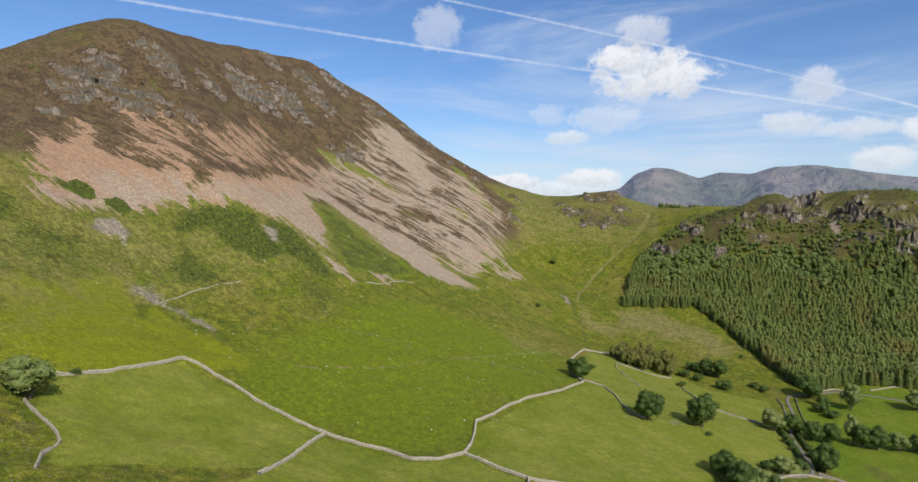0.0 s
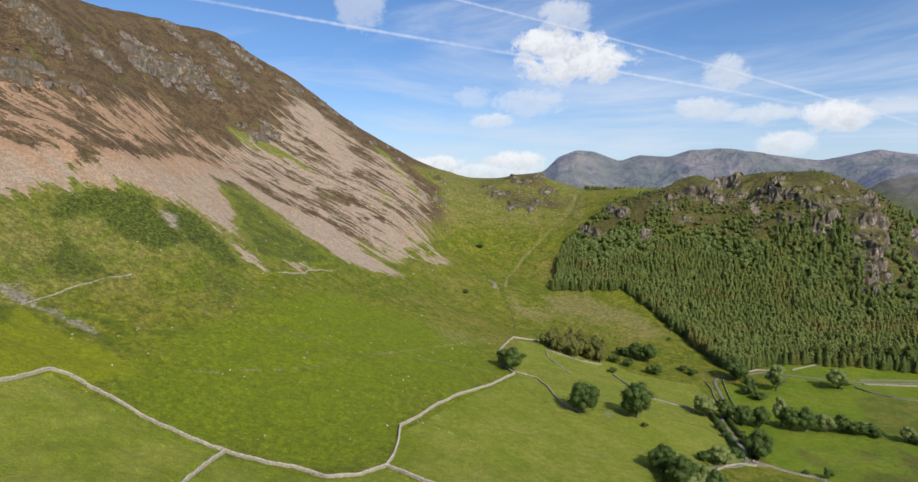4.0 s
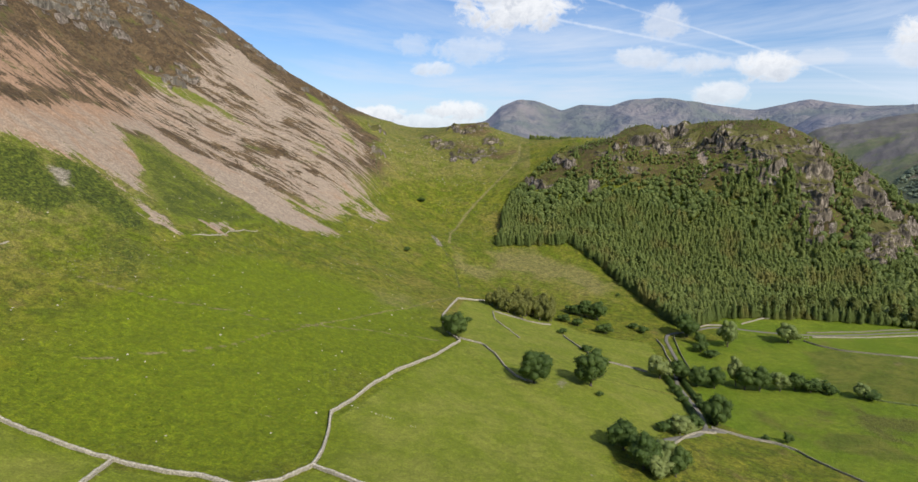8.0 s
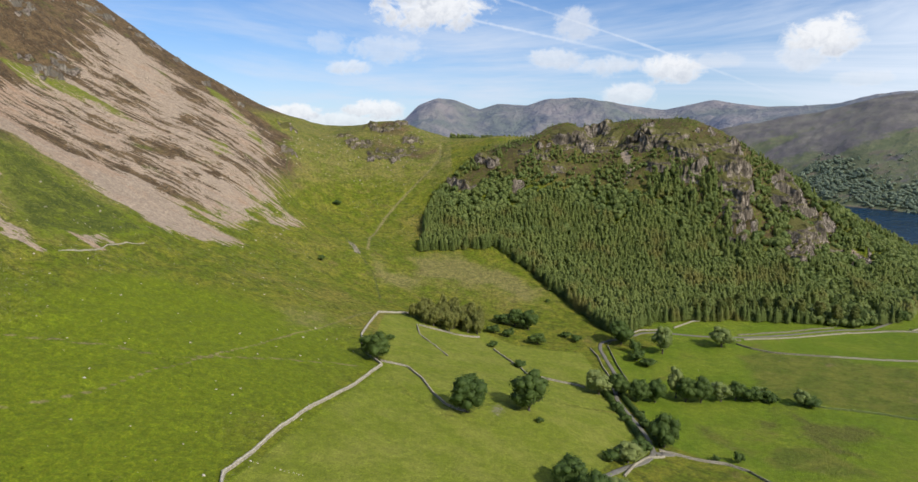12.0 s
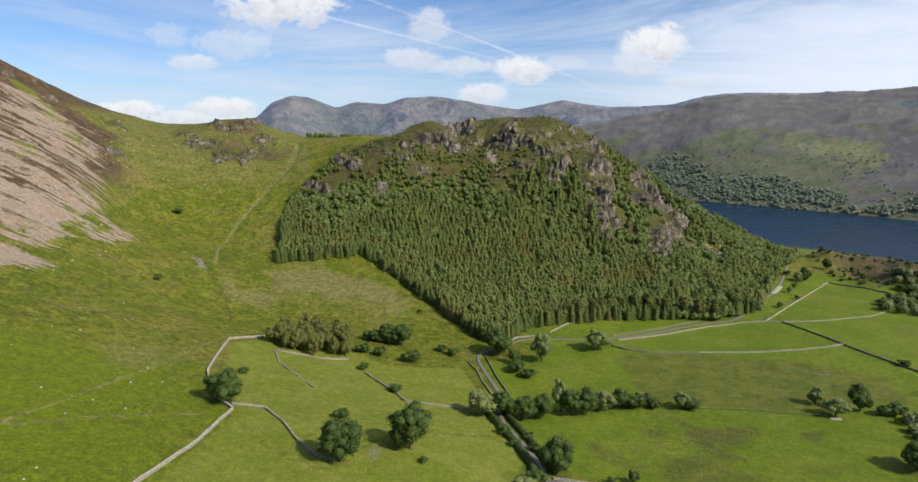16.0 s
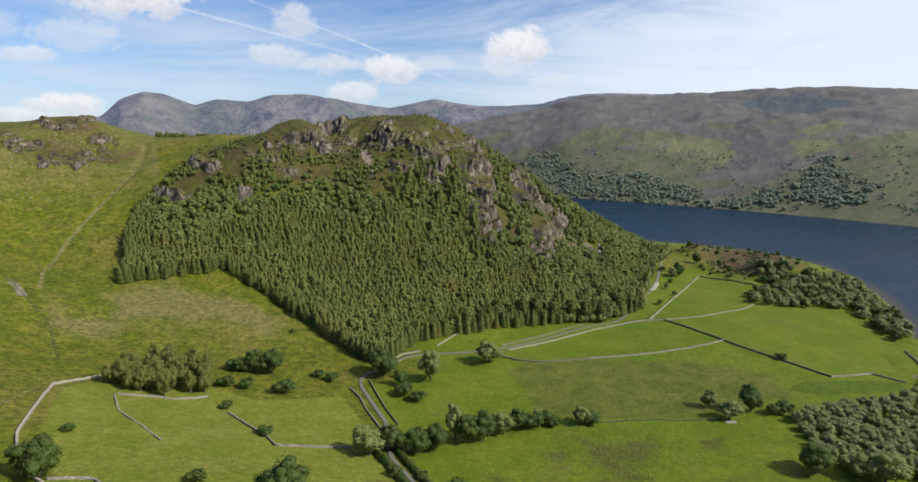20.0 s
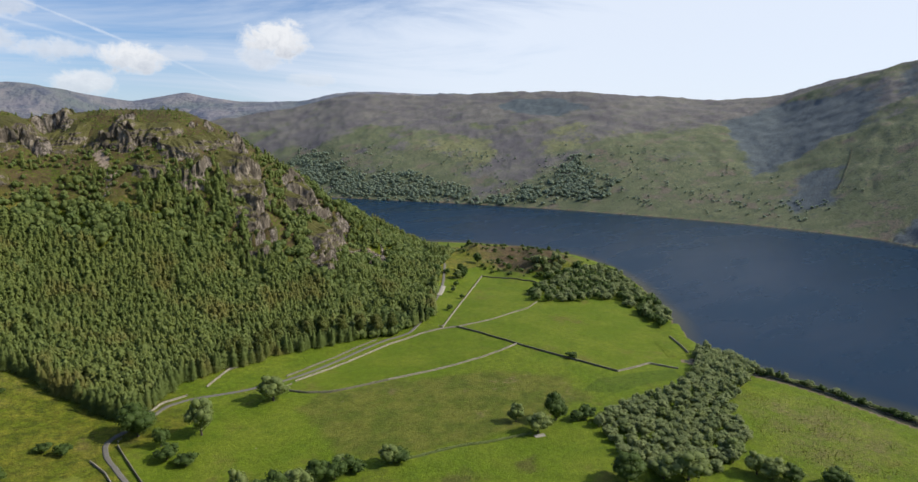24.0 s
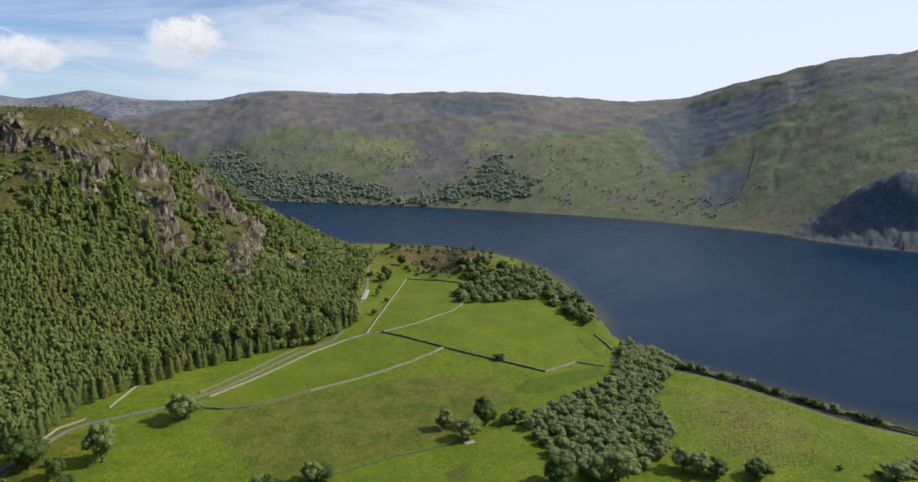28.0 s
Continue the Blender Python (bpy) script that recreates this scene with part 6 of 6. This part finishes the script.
def ribbon(name, line, wide, mat, label, lift=0.28, category="road"):
    x, y = along(line, 2.5)
    nx, ny = sides(x, y)
    rng = np.random.default_rng(3)
    verts = []
    for s, dz in ((-0.5, -0.5), (-0.49, 0.0), (-0.25, 0.06), (0.25, 0.06), (0.49, 0.0), (0.5, -0.5)):
        off = s * wide + 0.12 * rng.normal(size=len(x))
        verts.append(np.stack([x + nx * off, y + ny * off, land_z(x + nx * off, y + ny * off) + lift + dz], -1))
    n, v = len(x), np.stack(verts, 1)
    i = np.arange(n - 1)[:, None] * 6 + np.arange(5)[None]
    f = np.stack([i, i + 6, i + 7, i + 1], -1).reshape(-1, 4)
    return tagged(new(name, mesh_of(name, v.reshape(-1, 3), f[:, ::-1], mat, True)), label, category, "", "structure")


ROAD = [(45, 392), (61, 409), (73, 422), (88, 436), (97, 451), (100, 475), (99, 503), (98, 530), (104, 560), (112, 580), (113, 608), (114, 640), (118, 656), (126, 663), (138, 667), (150, 675), (163, 684), (177, 686), (193, 682), (211, 676), (233, 673), (253, 675), (275, 679), (300, 686), (327, 693), (358, 699), (383, 698), (407, 711), (443, 738), (496, 775), (532, 808), (575, 850), (610, 905)]
ribbon("road", ROAD, 2.9, TARMAC, "narrow grey tarmac valley road")
ribbon("road_fork", [(97, 449), (103, 452), (108, 454)], 4.5, TARMAC, "grey tarmac apron at the lane fork", 0.34)
ribbon("pavement", [(486, 768), (500, 778), (514, 790)], 5.5, GRIT, "pale gravel parking ground beside the road", 0.42, "parking ground")
ribbon("gravel_patch", [(306, 496), (309, 494.5), (312, 493)], 3.4, GRIT, "small pale heap of bare gravel in grass", 0.3, "gravel")


def hedge(line, wide, high, label, seed, leaf=None):
    rng = np.random.default_rng(seed)
    x, y = along(line, 0.8)
    nx, ny = sides(x, y)
    n = len(x)
    per = 9
    a = rng.uniform(0, np.pi, (n, per))
    size = (1 + 0.35 * fbm(x, y, 7, 2, seed))[:, None]
    off, up = np.cos(a) * wide / 2 * size, np.sin(a) * high * size
    px, py = x[:, None] + nx[:, None] * off + rng.normal(size=a.shape) * 0.3, y[:, None] + ny[:, None] * off + rng.normal(size=a.shape) * 0.3
    pz = land_z(x, y)[:, None] + up
    at = np.stack([px, py, pz], -1).reshape(-1, 3)
    d = np.stack([nx[:, None] * np.cos(a), ny[:, None] * np.cos(a), np.sin(a)], -1).reshape(-1, 3) + rng.normal(size=at.shape) * 0.4
    v, f = sprays(rng, at, d, 0.55)
    root = new("hedge")
    part("foliage", mesh_of("leaves", v, f, leaf or OAK), root)
    core = []
    for s, h in ((-0.42, -0.4), (-0.36, 0.7), (0, 0.9), (0.36, 0.7), (0.42, -0.4)):
        jog = s * wide * (1 + 0.2 * rng.normal(size=n))
        core.append(np.stack([x + nx * jog, y + ny * jog, land_z(x, y) + (h * high * size[:, 0] if h > 0 else h)], -1))
    v = np.stack(core, 1)
    i = np.arange(n - 1)[:, None] * 5 + np.arange(4)[None]
    part("stem_bank", mesh_of("stems", v.reshape(-1, 3), np.stack([i, i + 5, i + 6, i + 1], -1).reshape(-1, 4)[:, ::-1], leaf or OAK), root)
    return tagged(root, label, "hedge", "hedges")


hedge([(109, 566), (104, 540), (104, 520), (105, 500), (105, 480), (104, 462)], 4.0, 3.2, "thick dark hedge along the lane", 51)
hedge([(98, 560), (92, 535), (93, 510), (94, 490), (94, 468), (91, 455)], 4.4, 3.4, "overgrown dark hedge along the lane", 52)
hedge([(224, 534), (239, 527), (264, 520), (283, 510), (308, 500)], 1.6, 0.9, "low bank of rushes along a ditch", 53, ASH)
hedge([(521, 462), (524, 430), (518, 395), (512, 369), (507, 343), (499, 305), (494, 262)], 3.6, 2.4, "straggling leafy hedge by the lake", 54, ASH)
hedge([(78, 432), (88, 446), (92, 452)], 5.0, 4.5, "tall hedge at the lane fork", 55, ASH)


def stones(name, x, y, size, mat, label, seed):
    rng = np.random.default_rng(seed)
    v, f = BALL_1
    n = len(x)
    s = size[:, None, None] * rng.uniform(0.6, 1.3, (n, 1, 3)) * (1, 1, 0.7)
    w = v[None] * s * (1 + 0.2 * rng.normal(size=(n, len(v), 1)))
    w = w + np.stack([x, y, land_z(x, y) + 0.1 * size], -1)[:, None]
    me = mesh_of(name, w.reshape(-1, 3), (f[None] + len(v) * np.arange(n)[:, None, None]).reshape(-1, 3), mat)
    return tagged(new(name, me), label, "boulders", "", "stuff")


def crag_faces(name, places, mat, label, seed, long=1.5, broad=1.15, push=0.8):
    """Bedrock faces: sheets that stand steeply out of the slope, fluted and stepped."""
    rng = np.random.default_rng(seed)
    root = new(name)
    for cx, cy, r in places:
        h = 6.0
        px, py = np.array([cx + h, cx - h, cx, cx]), np.array([cy, cy, cy + h, cy - h])
        z = base_height(px, py)
        down = np.array([z[1] - z[0], z[3] - z[2]])
        down = down / (np.hypot(*down) + 1e-9)
        across = np.array([-down[1], down[0]])
        nu, nv = max(14, int(2.2 * r)), max(12, int(1.8 * r))
        u, s = np.meshgrid(np.linspace(-1, 1, nu), np.linspace(0, 1, nv))
        u, s = u.ravel(), s.ravel()
        w, deep = broad * r * rng.uniform(0.85, 1.2), long * r * rng.uniform(0.85, 1.2)
        skew = rng.uniform(-0.35, 0.35)
        q = np.array([cx, cy]) + across * ((u + skew * (s - 0.5)) * w)[:, None] + down * (deep * (0.5 - s))[:, None]
        ground = land_z(q[:, 0], q[:, 1])
        ragged = np.clip(1.25 * (1 - np.abs(u) ** 1.7) * (1 + 0.9 * fbm(q[:, 0], q[:, 1], 0.7 * r, 3, seed)), 0, 1.2)
        out = np.interp(s, [0, 0.12, 0.72, 1], [-0.06, 0.06, 0.40, -0.02]) * deep * push * ragged
        flute = fbm(u * w + cx, 0.28 * ground + cy, min(0.45 * r, 8.0), 5, seed + 3, 0.62, True) * 0.22 * r
        step = fbm(0.5 * u * w + cx, 1.6 * ground, 0.5 * r, 3, seed + 7, 0.6) * 0.16 * r
        out = out + (flute + step) * np.minimum(ragged, 1) * np.sin(np.pi * np.clip(s, 0.02, 0.98)) ** 0.5
        q = q + down * out[:, None]
        verts = np.stack([q[:, 0], q[:, 1], ground - 1.4 * np.clip(0.5 - ragged, 0, 1) - 0.5 * (s > 0.99)], -1)
        i = (np.arange(nv - 1)[:, None] * nu + np.arange(nu - 1)[None]).reshape(-1)
        part("rock_face", mesh_of("rock_face", verts, np.stack([i, i + 1, i + nu + 1, i + nu], -1), mat), root)
    return tagged(root, label, "crag")


crag_faces("knott_cliffs", KNOTT_CLIFFS, CRAG, "weathered grey cliff faces on the wooded knott", 91, 1.5, 1.15, 0.85)
crag_faces("hummock_outcrop", HUMP_CRAGS, CRAG, "low grey rock outcrops on the grassy hummock", 92, 1.3, 1.2, 0.7)
crag_faces("fell_crags", FELL_CRAGS, FELLROCK, "broken grey crags high on the heathery fell", 93, 1.3, 0.85, 0.34)


def scatter_stones():
    rng = np.random.default_rng(61)
    x, y, _ = scattered([(-340, 300), (-160, 290), (-95, 320), (-60, 520), (-100, 700), (-190, 690), (-260, 560), (-340, 420)], 9, 62)
    k = rng.random(len(x)) < 0.18
    stones("field_boulders", x[k], y[k], rng.uniform(0.25, 0.8, k.sum()) ** 1.4, COPE, "pale boulders strewn over the bracken slope", 63)
    x, y = along([(-92, 365), (-80, 362), (-63, 358), (-50, 354)], 0.8)
    k = fbm(x, y, 9, 2, 74) > -0.02
    x, y = x + rng.normal(size=len(x)) * 0.5, y + rng.normal(size=len(x)) * 0.5
    stones("tumbled_stones", x[k], y[k], rng.uniform(0.16, 0.36, k.sum()), COPE, "scattered stones of a ruined field wall", 75)
    x, y, _ = scattered([(-250, 560), (-180, 690), (-160, 850), (-210, 930), (-330, 700), (-300, 560)], 7, 64)
    k = rng.random(len(x)) < np.clip(0.08 + 0.7 * fbm(x, y, 40, 3, 65), 0.01, 1)
    stones("scree_boulders", x[k], y[k], rng.uniform(0.4, 1.2, k.sum()), STONE, "fallen boulders at the foot of the scree", 66)
    x, y, _ = scattered([(-260, 960), (-60, 1010), (-40, 1190), (-180, 1190)], 6, 67)
    k = rng.random(len(x)) < np.clip(0.3 + 1.1 * fbm(x, y, 50, 3, 68), 0.03, 1)
    stones("hummock_boulders", x[k], y[k], rng.uniform(0.3, 1.3, k.sum()) ** 1.5, STONE, "grey outcrop stones on the grassy hummock", 69)
    x, y, _ = scattered([(-570, 480), (-480, 500), (-440, 800), (-430, 1050), (-540, 1090), (-580, 800)], 11, 70)
    k = rng.random(len(x)) < np.clip(0.25 + 1.2 * fbm(x, y, 60, 3, 71), 0.02, 1)
    stones("fell_boulders", x[k], y[k], rng.uniform(0.6, 1.9, k.sum()), FELLROCK, "grey rocks breaking through the heather", 72)


scatter_stones()


def tufts(name, poly, gap, share, seed, mat, label, tall):
    x, y, rng = scattered(poly, gap, seed)
    k = rng.random(len(x)) < np.clip(share + 1.1 * fbm(x, y, 30, 3, seed), 0, 1)
    x, y, n = x[k], y[k], int(k.sum())
    arms = 7
    a = np.arange(arms) * 2 * np.pi / arms
    ring = np.stack([np.cos(a), np.sin(a), np.where(np.arange(arms) % 2, 0.55, 1.0)], -1)
    v = np.concatenate([ring, [[0, 0, 0.45], [0, 0, -0.2]]])
    f = [(k2, (k2 + 1) % arms, arms) for k2 in range(arms)] + [((k2 + 1) % arms, k2, arms + 1) for k2 in range(arms)]
    s = rng.uniform(0.5, 1.25, (n, 1, 1)) * np.array([0.8, 0.8, 1.0]) * tall
    w = v[None] * s * (1 + 0.2 * rng.normal(size=(n, len(v), 3))) + np.stack([x, y, land_z(x, y)], -1)[:, None]
    me = mesh_of(name, w.reshape(-1, 3), (np.array(f)[None] + len(v) * np.arange(n)[:, None, None]).reshape(-1, 3), mat)
    return tagged(new(name, me), label, "rushes", "", "stuff")


tufts("rush_tufts", ROUGH, 2.2, 0.20, 81, RUSHES, "yellow-green rush tussocks in the wet field", 0.5)
tufts("marsh_tufts", MIRE_B, 2.2, 0.15, 82, RUSHES, "dark rushes in a damp hollow", 0.4)
tufts("bracken_fronds", BRACKEN, 2.6, -0.12, 83, FROND, "bright bracken fronds on the hillside", 0.5)


def hut(x, y, turn):
    z = float(land_z(np.array([x]), np.array([y]))[0])
    root = new("hut")
    root.matrix_world = pose(x, y, z, 0, 0, turn)

    def slab(name, lo, hi, mat, label=""):
        bm = bmesh.new()
        bmesh.ops.create_cube(bm, size=1)
        for q in bm.verts:
            q.co = Vector([lo[k] if q.co[k] < 0 else hi[k] for k in range(3)])
        bmesh.ops.bevel(bm, geom=bm.edges[:], offset=0.04, segments=1, affect="EDGES")
        me = bpy.data.meshes.new(name)
        bm.to_mesh(me)
        bm.free()
        me.materials.append(mat)
        return part(name, me, root, label)

    bm = bmesh.new()
    ring = [bm.verts.new((sx, -3.5, sz)) for sx, sz in ((-2.4, -0.5), (2.4, -0.5), (2.4, 2.6), (0, 4.6), (-2.4, 2.6))]
    top = bmesh.ops.extrude_face_region(bm, geom=[bm.faces.new(ring)])["geom"]
    bmesh.ops.translate(bm, verts=[q for q in top if isinstance(q, bmesh.types.BMVert)], vec=(0, 7, 0))
    bmesh.ops.recalc_face_normals(bm, faces=bm.faces[:])
    me = bpy.data.meshes.new("wall")
    bm.to_mesh(me)
    me.materials.append(LIME)
    part("wall", me, root)
    for s in (-1, 1):
        bm = bmesh.new()
        q = [bm.verts.new(c) for c in ((s * 2.75, -3.8, 2.36), (s * 2.75, 3.8, 2.36), (0, 3.8, 4.68), (0, -3.8, 4.68))]
        top = bmesh.ops.extrude_face_region(bm, geom=[bm.faces.new(q)])["geom"]
        bmesh.ops.translate(bm, verts=[w for w in top if isinstance(w, bmesh.types.BMVert)], vec=(0, 0, 0.16))
        bmesh.ops.recalc_face_normals(bm, faces=bm.faces[:])
        me = bpy.data.meshes.new("roof")
        bm.to_mesh(me)
        me.materials.append(SLATE)
        part("roof", me, root)
    slab("door", (-0.5, -3.58, 0.0), (0.5, -3.48, 2.0), WOOD)
    win = slab("window", (2.36, -0.6, 1.0), (2.44, 0.6, 2.0), SLATE)
    for lo, hi in (((2.40, -0.7, 0.92), (2.52, 0.7, 1.02)), ((2.40, -0.7, 1.98), (2.52, 0.7, 2.08)), ((2.40, -0.05, 1.0), (2.50, 0.05, 2.0))):
        slab("window_frame", lo, hi, WOOD).parent = win
    return tagged(root, "small whitewashed gabled hut beside the plantation", "hut")


hut(592, 884, 35)


def gate(x, y, turn, wide=3.2):
    """A five-barred field gate between two posts."""
    z = float(land_z(np.array([x]), np.array([y]))[0])
    root = new("field_gate")
    root.matrix_world = pose(x, y, z, 0, 0, turn)

    def beam(name, lo, hi, mat):
        at, half = np.array([[(a + b) / 2 for a, b in zip(lo, hi)]]), np.array([[(b - a) / 2 for a, b in zip(lo, hi)]])
        v, f = boxes(at, half, np.zeros(1), np.random.default_rng(5), 0.03)
        part(name, mesh_of(name, v, f, mat), root)

    for sx in (-wide / 2 - 0.2, wide / 2 + 0.2):
        beam("gatepost", (sx - 0.16, -0.16, -0.5), (sx + 0.16, 0.16, 1.5), STONE)
    for k in range(5):
        beam("bar", (-wide / 2, -0.03, 0.22 + 0.23 * k), (wide / 2, 0.03, 0.33 + 0.23 * k), WOOD)
    for sx in (-wide / 2 + 0.06, wide / 2 - 0.06):
        beam("stile", (sx - 0.06, -0.04, 0.15), (sx + 0.06, 0.04, 1.32), WOOD)
    return tagged(root, "weathered wooden field gate between stone posts", "gate", "field gates")


for x, y, turn in ((126, 656, 40), (241, 664, 10), (414, 690, 125), (101, 449, 80)):
    gate(x, y, turn)
